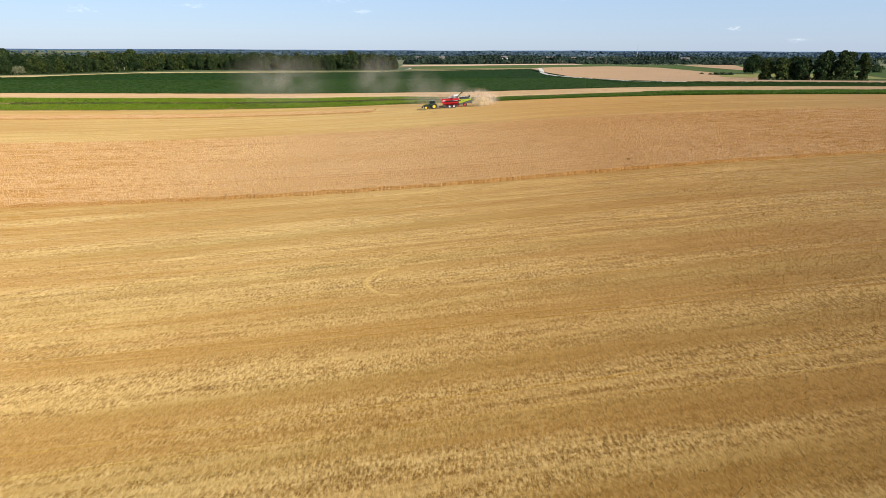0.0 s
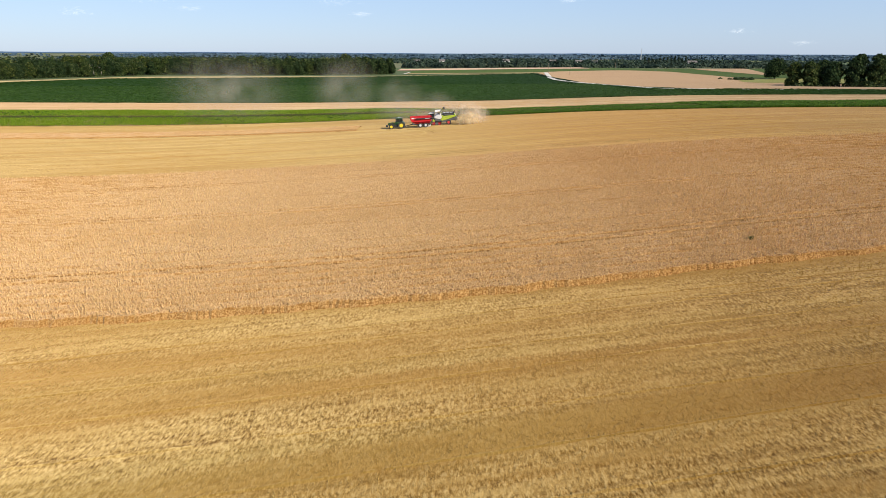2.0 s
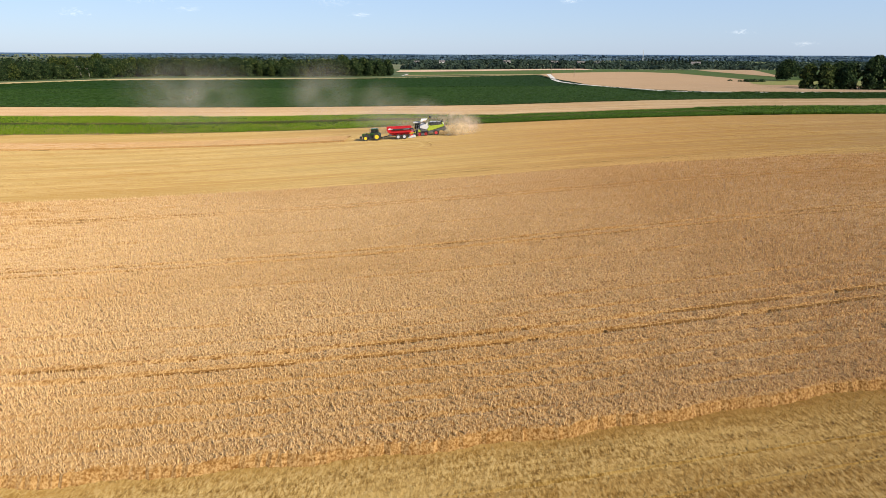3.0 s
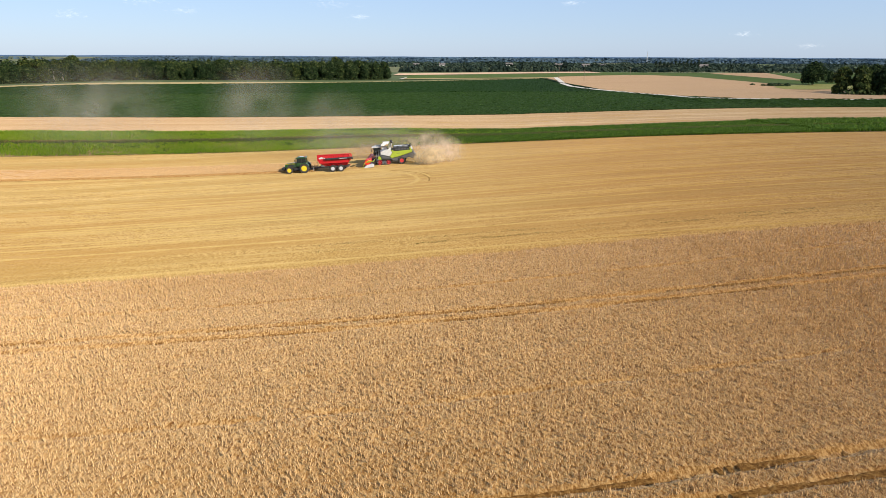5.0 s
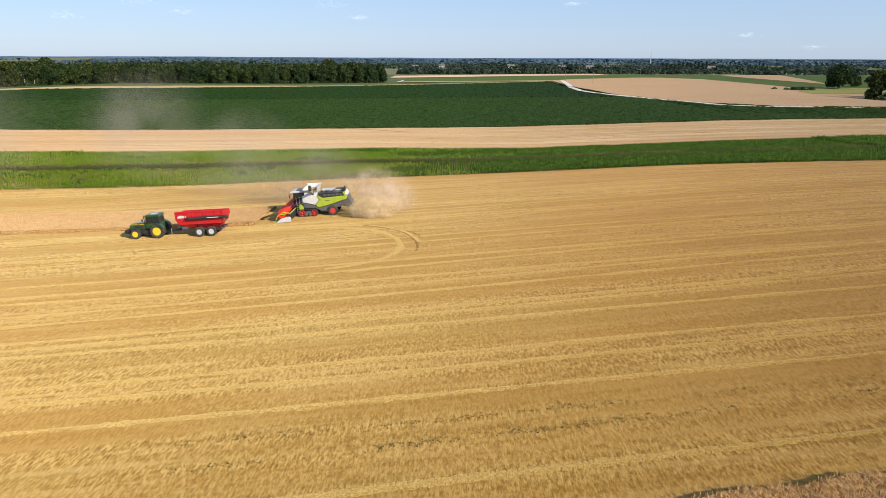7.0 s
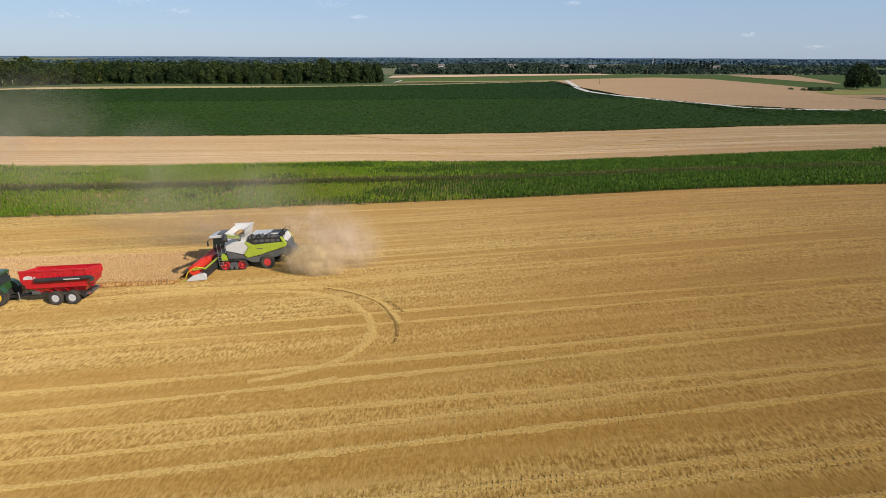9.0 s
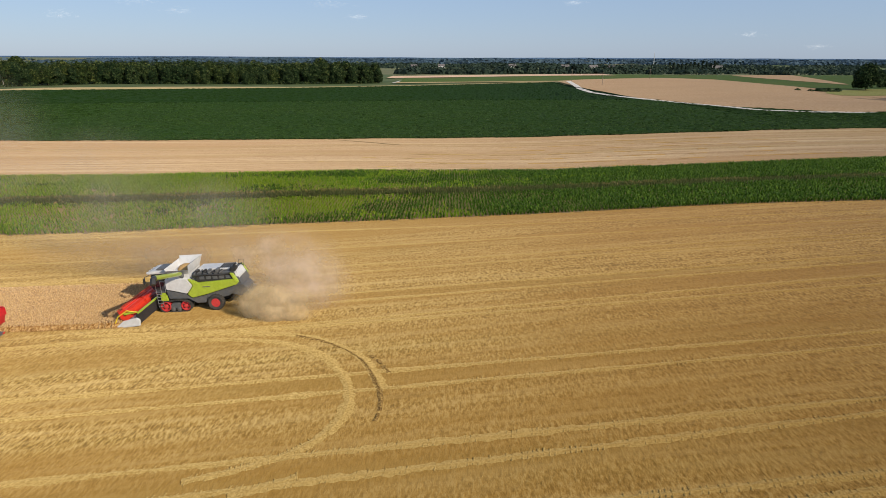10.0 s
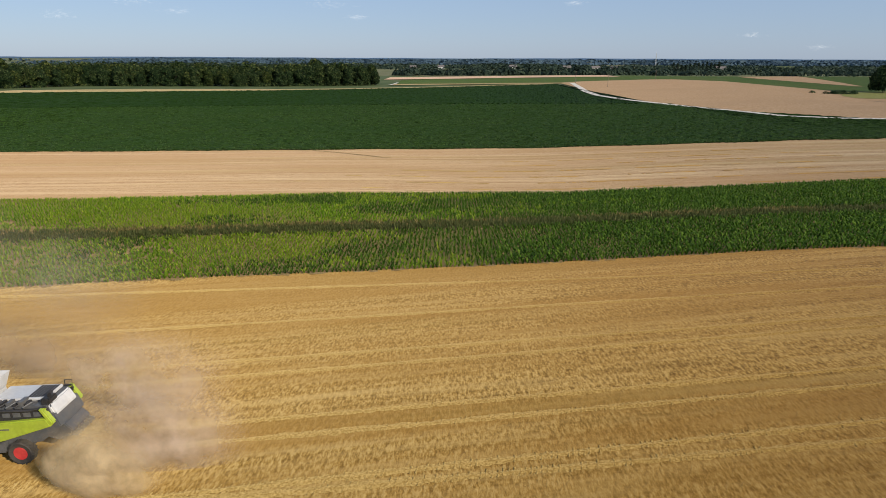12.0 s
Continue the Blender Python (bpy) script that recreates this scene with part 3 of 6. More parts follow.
def ribbon(name, line, width, lift, mat):
    """A track along a line of places, a little proud of the ground."""
    xs, ys = np.array(line, float).T
    k = np.linspace(0, len(xs) - 1, 90)
    x, y = np.interp(k, range(len(xs)), xs), np.interp(k, range(len(xs)), ys)
    dx, dy = np.gradient(x), np.gradient(y)
    n = np.hypot(dx, dy)
    rows = []
    for o in (-0.5, -0.25, 0, 0.25, 0.5):
        px, py = x - dy / n * width * o, y + dx / n * width * o
        rows.append(np.stack([px, py, land(px, py) + lift + 0.06 * (0.5 - abs(o))], -1))
    return np_mesh(name, np.concatenate(rows), grid_faces(90, 5), mat)


track = ribbon("chalk_track", [(108, 806), (98, 716), (92, 668), (90, 622), (96, 585), (105, 552), (114, 515), (121, 488), (126, 465), (140, 452), (175, 444), (260, 436)], 4.5, 0.45, ROAD)
tagged(track, "white chalk farm track winding past the beet field", "farm track", kind="structure")
lane = ribbon("wood_lane", [(-52, 776), (-50, 800), (-49, 825)], 2.4, 0.45, ROAD)
tagged(lane, "pale lane at the corner of the wood", "farm track", kind="structure")


path = ribbon("strip_path", [(-39.2, 395.4), (-30.7, 388.0), (-23.7, 381.3), (-17.8, 375.7), (-15.5, 375.7)], 0.9, 0.1, SOIL)
tagged(path, "thin brown earth line across the pale strip", "path", kind="structure")
def ragged_ribbon(name, line, width, lift, mat, seed, gaps=0.0, bars=True):
    """A pressed line with ragged edges, and the slanting ridges that a tyre's lugs leave in it."""
    r = np.random.RandomState(seed)
    xs, ys = np.array(line, float).T
    d = np.concatenate([[0], np.cumsum(np.hypot(np.diff(xs), np.diff(ys)))])
    q = np.arange(0, d[-1], 0.3)
    x, y = np.interp(q, d, xs), np.interp(q, d, ys)
    soft = np.ones(9) / 9
    if len(line) > 3:
        pad = lambda v: np.convolve(np.concatenate([np.full(4, v[0]), v, np.full(4, v[-1])]), soft, "valid")
        x, y = pad(x), pad(y)
    dx, dy = np.gradient(x), np.gradient(y)
    n = np.hypot(dx, dy)
    dx, dy = dx / n, dy / n
    m = len(x)
    rows = []
    for o in (-0.5, 0.0, 0.5):
        w = o * width * (0.75 + 0.5 * r.rand(m)) * (0.6 + 0.8 * lumps(q, q * 0, 3.0, seed)) + 0.04 * width * r.randn(m)
        px, py = x - dy * w, y + dx * w
        rows.append(np.stack([px, py, land(px, py) + lift + (0.012 if o == 0 else -0.03)], -1))
    faces = grid_faces(m, 3)
    shown = lumps(q, q * 0, 5.0, seed + 2) > gaps * (0.45 + 0.25 * r.rand(m))
    faces = faces[np.tile(shown[:-1], 2)]
    if not bars:
        return np_mesh(name, np.concatenate(rows), faces, mat)
    # slanted ridges of straw, a finger high
    keep = shown & (r.rand(m) < 0.35 + 0.6 * lumps(q, q * 0 + 3, 4.0, seed + 1))
    bx, by, tx, ty = x[keep], y[keep], dx[keep], dy[keep]
    side = r.randn(len(bx)) * 0.06
    verts = []
    for al, ac, up in ((-0.14, -0.5, 0.0), (0.04, 0.5, 0.0), (-0.09, -0.45, 0.009), (0.09, 0.42, 0.009), (-0.04, -0.5, 0.0), (0.14, 0.5, 0.0)):
        w, al = ac * width * 1.1 + side, al + r.randn(len(bx)) * 0.008
        px, py = bx + tx * al - ty * w, by + ty * al + tx * w
        verts.append(np.stack([px, py, land(px, py) + lift + up * (0.6 + 0.8 * r.rand(len(bx)))], -1))
    nb, base = len(bx), 3 * m
    k = np.arange(nb)
    bars_f = np.concatenate([np.stack([base + k, base + nb + k, base + 3 * nb + k, base + 2 * nb + k], 1), np.stack([base + 2 * nb + k, base + 3 * nb + k, base + 5 * nb + k, base + 4 * nb + k], 1)])
    return np_mesh(name, np.concatenate(rows + verts), np.concatenate([faces, bars_f]), mat)


seed = 300
for c, k in STRAIGHT_TRACKS + NEAR_TRACKS:
    seed += 1
    west, east = (-62, 85) if c > 100 else (-45, 42 if c > 86 else 55)
    if 245 < c < 256:
        west = -19
    ob = ragged_ribbon("tyre_track", [(west, c + k * west), (0, c), (east, c + k * east)], 0.62 if c > 100 else 0.36, 0.03, PRESSED_STRAW if c > 100 else STUBBLE, seed, 0.0 if c > 100 else 0.25)
    tagged(ob, "pale tyre track pressed into the stubble", "tyre track", "tyre tracks in the stubble", "structure")
for i, c in enumerate((332, 339, 345.5, 353, 361, 368, 376)):
    seed += 1
    ob = ragged_ribbon("straw_row", [(-40 + i * 9, c - 1), (20, c), (90, c + 2.4)], 0.8, 0.12, PRESSED_STRAW, seed, 0.9, False)
    tagged(ob, "faint pale row on the harvested strip", "straw row", "rows of the pale strip", "structure")
TURNS = (((-34, 242.6), (-26, 242.4), (-20, 242.1), (-13.8, 241.1), (-11.2, 239.8), (-9.1, 238), (-7.4, 236), (-6.4, 233.7), (-5.7, 231.8), (-5.4, 230.2), (-5.3, 228.6), (-5.6, 227), (-6.6, 224.6), (-8.2, 222.9), (-11, 221.4), (-17, 220.0)),
         ((-34, 241.2), (-26, 241), (-19.7, 240.7), (-15.5, 240), (-12.7, 238.6), (-10.7, 236.9), (-9.2, 234.7), (-8.2, 232.8), (-7.7, 230.9), (-7.6, 229.2), (-7.8, 227.7), (-8.5, 226.2), (-10, 224.4), (-13, 223), (-16, 222.1)))
for line in TURNS:
    seed += 1
    ob = ragged_ribbon("curved_tyre_track", line, 0.72, 0.035, PRESSED_STRAW, seed, 0.45)
    tagged(ob, "curved pale tyre track where a machine turned round", "tyre track", "turning tracks in the stubble", "structure")
for off in (1.05, -0.2):
    seed += 1
    line = [(x + off * 0.75 * (1 if y < 236 else 0.5), y + off * 0.6 * (1 if y > 230 else -0.4)) for x, y in TURNS[0][3:13]]
    ob = ragged_ribbon("dark_rut", line, 0.34, 0.045, RUT, seed, 1.0, False)
    tagged(ob, "dark broken rut beside a turning track", "rut", "ruts of the turn", "structure")
for cx, cy in ((-4.2, 58.3), (24.8, 54.6)):
    for rad in (2.2, 4.3):
        seed += 1
        ob = ragged_ribbon("curved_tyre_track", [(cx + rad * math.cos(a * 0.35 + 1.4), cy + rad * math.sin(a * 0.35 + 1.4)) for a in range(12)], 0.45, 0.035, PRESSED_STRAW, seed, 0.8)
        tagged(ob, "short round tyre mark in the stubble", "tyre track", "round tyre marks", "structure")
# dark ribbons near ear height stand for the lanes' soil and shade
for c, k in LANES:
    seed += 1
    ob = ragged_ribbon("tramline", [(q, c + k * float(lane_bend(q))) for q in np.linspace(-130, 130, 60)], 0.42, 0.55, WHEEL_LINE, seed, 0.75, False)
    tagged(ob, "narrow brown wheel line through wheat, groove shade in its colour", "tramline", kind="structure")


# ---- crops in single plants and tufts ----
def tuft_places(n, y0, y1, seed):
    """Places across the field, thinner to the sides, where the tufts are wider for it."""
    r = np.random.RandomState(seed)
    q = r.rand(n) * 2 - 1
    core = 24.0
    a = np.abs(q)
    x = np.sign(q) * np.where(a < 0.5, a * 2 * core, core / (1.0 - (a - 0.5) * 1.6))
    return x, y0 + r.rand(n) * (y1 - y0), np.clip(np.abs(x) / core, 1.0, 1.35), r


def in_lane(x, y):
    out, bend = np.zeros(np.shape(x), bool), lane_bend(x)
    for c, k in LANES:
        out |= np.abs(y - k * bend - c) < 0.42
    for c in SEED_LANES:
        out |= (np.abs(y - bend - c) < 0.2) & (lumps(x, y, 3.0, 19) > 0.35)
    return out


ear_t, ear_f = blades(3, 0.29, 0.046, 0.08, 5, False)
x, y, wide, r = tuft_places(270000, 92, 200, 21)
ok = (y > wheat_near(x) + 0.2) & (y < wheat_far(x) - 0.2) & ~in_lane(x, y)
x, y, wide = x[ok], y[ok], wide[ok]
ears = scattered("wheat_ears", np.stack([x, y, land(x, y) + 0.6 + tram_lines(x, y) * 0.6], 1), ear_t, ear_f, (0.6 + 0.6 * r.rand(len(x))) * wide, r.rand(len(x)) * 6.3, WHEAT, 0.3)
tagged(ears, "bent ripe wheat ears standing thick in the crop", "wheat", kind="stuff")
x, y = -29.6 - 60 * r.rand(26000) ** 1.3, 244.2 + r.rand(26000) * 10.6
ears = scattered("wheat_ears", np.stack([x, y, land(x, y) + 0.42], 1), ear_t, ear_f, 0.5 + 0.4 * r.rand(len(x)), r.rand(len(x)) * 6.3, WHEAT, 0.3)
tagged(ears, "ripe wheat ears of the strip still uncut", "wheat", kind="stuff")
stalk_t, stalk_f = blades(3, 0.17, 0.045, 0.1, 8, False)


def on_track(x, y):
    """True where a wheel has pressed the stubble flat."""
    out = np.zeros(np.shape(x), bool)
    for c, k in STRAIGHT_TRACKS + NEAR_TRACKS:
        out |= np.abs(y - c - k * x) < 0.34
    for line in TURNS:
        px, py = np.array(line).T
        q = np.linspace(0, len(px) - 1, 60)
        for ax, ay in zip(np.interp(q, range(len(px)), px), np.interp(q, range(len(px)), py)):
            out |= (x - ax) ** 2 + (y - ay) ** 2 < 0.2
    return out


for name, y0, y1, seed, n, lean in (("stubble_tufts", 22, 118, 31, 190000, 0.16), ("stubble_tufts", 175, 286, 32, 100000, 0.11)):
    x, y, wide, r = tuft_places(n, y0, y1, seed)
    y = y0 + np.round((y - lean * x - y0) / 0.33) * 0.33 + lean * x + (r.rand(n) - 0.5) * 0.26
    ok = ((y < wheat_near(x) - 0.2) | (y > wheat_far(x) + 0.2)) & (y < maize_near(x) - 0.3) & ~on_track(x, y)
    ok &= r.rand(n) < 0.45 + 0.75 * lumps(x * 0.25, y, 1.6, 14)
    x, y, wide = x[ok], y[ok], wide[ok]
    ob = scattered(name, np.stack([x, y, land(x, y) - 0.02], 1), stalk_t, stalk_f, (0.5 + 0.7 * r.rand(len(x))) * np.minimum(wide, 3.0) * (0.85 if seed == 31 else 0.5), r.rand(len(x)) * 6.3, STRAW_TUFT, 0.35, seed)
    tagged(ob, "cut straw stalks standing in rows", "stubble", kind="stuff")

# weeds left standing in the cut field, and one taller weed in the wheat
WEED_ROWS = ((188.87, 0.128), (191.11, 0.105))    # two rows, y = c + k x
weed_t, weed_f = blades(8, 0.5, 0.14, 0.32, 12, False)
r = np.random.RandomState(40)
n = 2600
x = r.rand(n) * 85 - 40
y = WEED_ROWS[0][0] + WEED_ROWS[0][1] * x + r.randn(n) * 0.22
second = r.rand(n) > 0.6
y = np.where(second, WEED_ROWS[1][0] + WEED_ROWS[1][1] * x + r.randn(n) * 0.22, y)
ok = r.rand(n) < 1.5 * lumps(x, y, 4.0, 2) - 0.15 - 0.5 * (x < -18)
x, y = x[ok], y[ok]
ob = scattered("stubble_weeds", np.stack([x, y, land(x, y)], 1), weed_t, weed_f, 0.12 + 0.16 * r.rand(len(x)), r.rand(len(x)) * 6.3, WEED, 0.2)
tagged(ob, "small green-brown weeds along two rows of stubble", "weeds", kind="stuff")
tall_t, tall_f = blades(26, 1.1, 0.14, 0.55, 14)
ob = scattered("thistle", np.array([[0.0, 0.0, 0.0]]), tall_t, tall_f, np.array([0.85]), np.array([0.4]), WEED_GREEN, 0.1)
ob.location = (31.4, 113.6, level(31.4, 113.6) + 0.15)
tagged(ob, "single tall green thistle standing in ripe wheat", "weed")

# maize in rows: yellowing and thin to the west, deep green to the east, a weedy strip through the middle
maize_t, maize_f = blades(4, 0.72, 0.22, 0.56, 17)
xs = np.concatenate([np.arange(-95, 100, 0.5), np.arange(-290, -95, 1.0), np.arange(100, 290, 1.0)])
ys = np.arange(0, 1, 0.75 / 46)
X, V = np.meshgrid(xs, ys)
r = np.random.RandomState(51)
X = (X + (r.rand(*X.shape) - 0.5) * 0.22).ravel()
Y = maize_near(X) * (1 - V.ravel()) + maize_far(X) * V.ravel() + (r.rand(X.size) - 0.5) * 0.16


def weed_line(x):
    return bent(x, (-420, -60.9, -30.9, -1.5, 31.9, 62.0, 420), (294.7, 296.7, 298.0, 300.7, 303.8, 305.2, 308.2)) + 0.5 * np.sin(x * 0.07)


bare = lumps(X * 0.5, Y, 3.2, 12) * (1 - smooth(-60, 5, X))
keep = (np.abs(Y - weed_line(X)) > 1.6 + 1.0 * lumps(X, Y, 4, 6)) & (r.rand(len(X)) < 1.1 - 0.35 * bare)
size = (0.68 + 0.35 * r.rand(len(X))) * (0.8 + 0.3 * lumps(X, Y, 9, 12)) * (0.88 + 0.24 * smooth(-50, 30, X)) * np.where(np.abs(X) > 96, 1.5, 1.0)
yellow = lumps(X, Y * 1.6, 11, 31) + 0.5 * (r.rand(len(X)) - 0.5) > 0.02 + 1.15 * smooth(-60, 40, X)
for pick, mat, label in ((keep & yellow, MAIZE, "thin lime-yellow maize in rows with soil between"), (keep & ~yellow, MAIZE_GREEN, "dense deep green maize in rows")):
    ob = scattered("maize_plants", np.stack([X, Y, land(X, Y)], 1)[pick], maize_t, maize_f, size[pick], r.rand(pick.sum()) * 6.3, mat, 0.12)
    tagged(ob, label, "maize", kind="stuff")
for mat, n, off, wide, label in ((WEED_GREEN, 13000, -0.3, 1.3, "dark green weeds along a strip in the maize"), (WEED, 6000, 1.2, 0.7, "dry brown weeds along a strip in the maize")):
    xs = r.rand(n) * 400 - 200
    ys = weed_line(xs) + off + r.randn(n) * wide
    ok = r.rand(n) < (1.0 if off < 0 else 1.5 * lumps(xs, ys, 7, 3) - 0.2)
    xs, ys = xs[ok], ys[ok]
    ob = scattered("weedy_strip", np.stack([xs, ys, land(xs, ys)], 1), weed_t, weed_f, 0.8 + 0.7 * r.rand(len(xs)), r.rand(len(xs)) * 6.3, mat, 0.2)
    tagged(ob, label, "weeds", kind="stuff")

# beet leaves standing above the crop on its near side
beet_t, beet_f = blades(6, 0.42, 0.3, 0.42, 23, False)
n = 38000
x, y = r.rand(n) * 300 - 160, 150 * r.rand(n) ** 1.3
y = beet_near(x) + 0.2 + np.round(y / 0.9) * 0.9 + r.randn(n) * 0.08
ok = y < beet_split(x)
x, y = x[ok], y[ok]
ob = scattered("beet_leaves", np.stack([x, y, land(x, y) + 0.12], 1), beet_t, beet_f, 0.6 + 0.6 * r.rand(len(x)), r.rand(len(x)) * 6.3, BEET_LEAF, 0.1)
tagged(ob, "broad green beet leaves in rows", "beet crop", kind="stuff")


# ---- trees ----
def part(name, bm, material, parent=None, label="", smooth_faces=False):
    """Links a bmesh as one mesh object under a thing or a part."""
    me = bpy.data.meshes.new(name)
    bm.normal_update()
    bm.to_mesh(me)
    bm.free()
    me.materials.append(material)
    if smooth_faces:
        me.polygons.foreach_set("use_smooth", np.ones(len(me.polygons), bool))
    ob = new(name, me)
    ob.parent = parent
    return tagged(ob, label)


def thing(name, label, category, group="", at=None):
    ob = new(name)
    ob.empty_display_size = 0.3
    if at is not None:
        ob.matrix_basis = at
    return tagged(ob, label, category, group)


def tube(bm, points, radii, sides=7):
    """A tapered tube through points, closed at its ends."""
    rings = []
    for i, (p, rad) in enumerate(zip(points, radii)):
        a = Vector(points[min(i + 1, len(points) - 1)]) - Vector(points[max(i - 1, 0)])
        q = a.to_track_quat("Z", "Y")
        rings.append([bm.verts.new(Vector(p) + q @ Vector((math.cos(k * 6.28318 / sides) * rad, math.sin(k * 6.28318 / sides) * rad, 0))) for k in range(sides)])
    for a, b in zip(rings[:-1], rings[1:]):
        for k in range(sides):
            bm.faces.new((a[k], a[(k + 1) % sides], b[(k + 1) % sides], b[k]))
    bm.faces.new(rings[0][::-1])
    bm.faces.new(rings[-1])


def crown_mesh(rnd, height, bottom, width, lobes, clumps, size):
    """Leaf clumps on the skins of several lobes: uneven outline with gaps."""
    r = np.random.RandomState(rnd.randrange(10 ** 6))
    centres = []
    for k in range(lobes):
        # lobes lie inside an egg-shaped crown, wide to its shoulder and rounded on top
        z = (k + r.rand()) / lobes
        reach = width * 0.5 * math.sqrt(max(0.0, 1 - max(0.0, (z - 0.45) / 0.62) ** 2)) * (0.8 + 0.2 * min(1, z * 3))
        a, rad = r.rand() * 6.28, width * (0.19 + 0.1 * r.rand())
        d = max(0.0, reach - rad * 0.9) * r.rand() ** 0.4
        centres.append((math.cos(a) * d, math.sin(a) * d, bottom + rad * 0.5 + (height - bottom - rad * 1.5) * z, rad))
    c = np.array(centres)[r.randint(0, lobes, clumps)]
    way = r.randn(clumps, 3)
    way /= np.linalg.norm(way, axis=1)[:, None]
    way[:, 2] = np.abs(way[:, 2]) * 0.9 - 0.25 * (r.rand(clumps) < 0.45)
    pos = c[:, :3] + way * c[:, 3:4] * (0.78 + 0.3 * r.rand(clumps, 1))
    # each clump: two bent leaves-sprays, turned out from its lobe
    n1 = np.cross(way, r.randn(clumps, 3))
    n1 /= np.linalg.norm(n1, axis=1)[:, None]
    n2 = np.cross(way, n1)
    s = size * (0.6 + 0.8 * r.rand(clumps, 1))
    out = way * s * 0.3
    v = np.stack([pos - n1 * s * 0.6 - out * 0.6, pos - n2 * s * 0.45 + out, pos + n1 * s * 0.6 - out * 0.4, pos + n2 * s * 0.5 + out * 0.3], 1).reshape(-1, 3)
    i = np.arange(clumps)[:, None] * 4
    f = np.concatenate([np.concatenate([i, i + 1, i + 2], 1), np.concatenate([i, i + 2, i + 3], 1)])
    return v, f


def make_tree(rnd, name, height, width, lobes, clumps, size, leaf, bark, label, category="tree", group="", low=0.12):
    t = thing(name, label, category, group)
    bm = bmesh.new()
    lean = rnd.uniform(-0.5, 0.5)
    tube(bm, [(0, 0, -0.4), (lean * 0.2, 0.1, height * 0.2), (lean * 0.6, 0, height * 0.5), (lean, -0.1, height * 0.7)], [height * 0.02, height * 0.016, height * 0.011, height * 0.003], 8)
    for k in range(6):
        a, z = k * 1.05 + rnd.uniform(-0.3, 0.3), height * rnd.uniform(0.2, 0.6)
        d = width * 0.36 * rnd.uniform(0.7, 1.1)
        tube(bm, [(lean * z / height, 0, z), (math.cos(a) * d * 0.5, math.sin(a) * d * 0.5, z + d * 0.4), (math.cos(a) * d, math.sin(a) * d, z + d * 0.7)], [height * 0.008, height * 0.005, height * 0.002], 5)
    part("trunk", bm, bark, t)
    v, f = crown_mesh(rnd, height, height * low, width, lobes, clumps, size)
    ob = np_mesh("crown", v, f, leaf)
    ob.parent = t
    return t


rnd = random.Random(77)
WOOD_LABEL = "tall dark green broadleaf tree in dense woodland"
kinds = [make_tree(rnd, "woodland_tree", rnd.uniform(16, 19.5), rnd.uniform(13, 17), 24, 1900, 1.25, CROWN, BARK, WOOD_LABEL, group="trees of the wood", low=0.02) for _ in range(6)]
pale_kind = make_tree(rnd, "woodland_tree", 16, 9, 11, 480, 1.1, CROWN, BARK_PALE, "woodland tree with a pale bare trunk at the wood's edge", group="trees of the wood", low=0.3)
edge = [(-470, 560), (-400, 610), (-345, 690), (-300, 752), (-225, 752), (-140, 758), (-62, 784)]
seg = [math.dist(a, b) for a, b in zip(edge[:-1], edge[1:])]


def along(d):
    for (a, b), s in zip(zip(edge[:-1], edge[1:]), seg):
        if d <= s:
            return a[0] + (b[0] - a[0]) * d / s, a[1] + (b[1] - a[1]) * d / s
        d -= s
    return edge[-1]


first = {}
for row, (gap, depth) in enumerate(((8.0, 2), (8.0, 10), (9.0, 19))):
    d = row * 2.0
    while d < sum(seg):
        ex, ey = along(d)
        x, y = ex + rnd.uniform(-2, 2) - depth * 0.25, ey + depth + rnd.uniform(-2.5, 2.5)
        k = rnd.randrange(6)
        src = pale_kind if row == 0 and rnd.random() < 0.06 else kinds[k]
        grow = rnd.uniform(0.72, 1.1) * (0.78 + 0.5 * float(lumps(d, row * 0.1, 30, 5))) * (0.86 if row == 0 else 1.0)
        m = pose(x, y, level(x, y) - 0.3, 0, 0, rnd.uniform(0, 360))
        if src.name not in first:
            first[src.name] = src
            src.matrix_basis = m
            src.scale = (grow,) * 3
        else:
            c = copy_thing(src, m)
            c.scale = (grow,) * 3
        d += gap * rnd.uniform(0.75, 1.3)

# undergrowth that closes the foot of the wood, and the wood's depth behind its front trees
def leafy_band(name, places, heights, widths, per, size, mat, label, seed):
    """Rounded heaps of leaf clumps in one mesh: bushes and woods too many to count."""
    r = np.random.RandomState(seed)
    n = len(places)
    k = np.repeat(np.arange(n), per)
    way = r.randn(n * per, 3)
    way /= np.linalg.norm(way, axis=1)[:, None]
    way[:, 2] = np.abs(way[:, 2])
    h, w = heights[k], widths[k]
    pos = np.stack([places[k, 0] + way[:, 0] * w * 0.5, places[k, 1] + way[:, 1] * w * 0.5, places[k, 2] + h * (0.05 + 0.95 * way[:, 2] * (0.6 + 0.4 * r.rand(n * per)))], 1)
    n1 = np.cross(way, r.randn(n * per, 3))
    n1 /= np.linalg.norm(n1, axis=1)[:, None]
    n2 = np.cross(way, n1)
    s = size * (0.6 + 0.8 * r.rand(n * per, 1))
    v = np.stack([pos - n1 * s * 0.6, pos - n2 * s * 0.5 + way * s * 0.25, pos + n1 * s * 0.6, pos + n2 * s * 0.5], 1).reshape(-1, 3)
    i = np.arange(n * per)[:, None] * 4
    ob = np_mesh(name, v, np.concatenate([np.concatenate([i, i + 1, i + 2], 1), np.concatenate([i, i + 2, i + 3], 1)]), mat)
    return tagged(ob, label, "woods", kind="stuff")


def on_land(x, y, down=0.3):
    return np.stack([x, y, land(x, y) - down], 1)


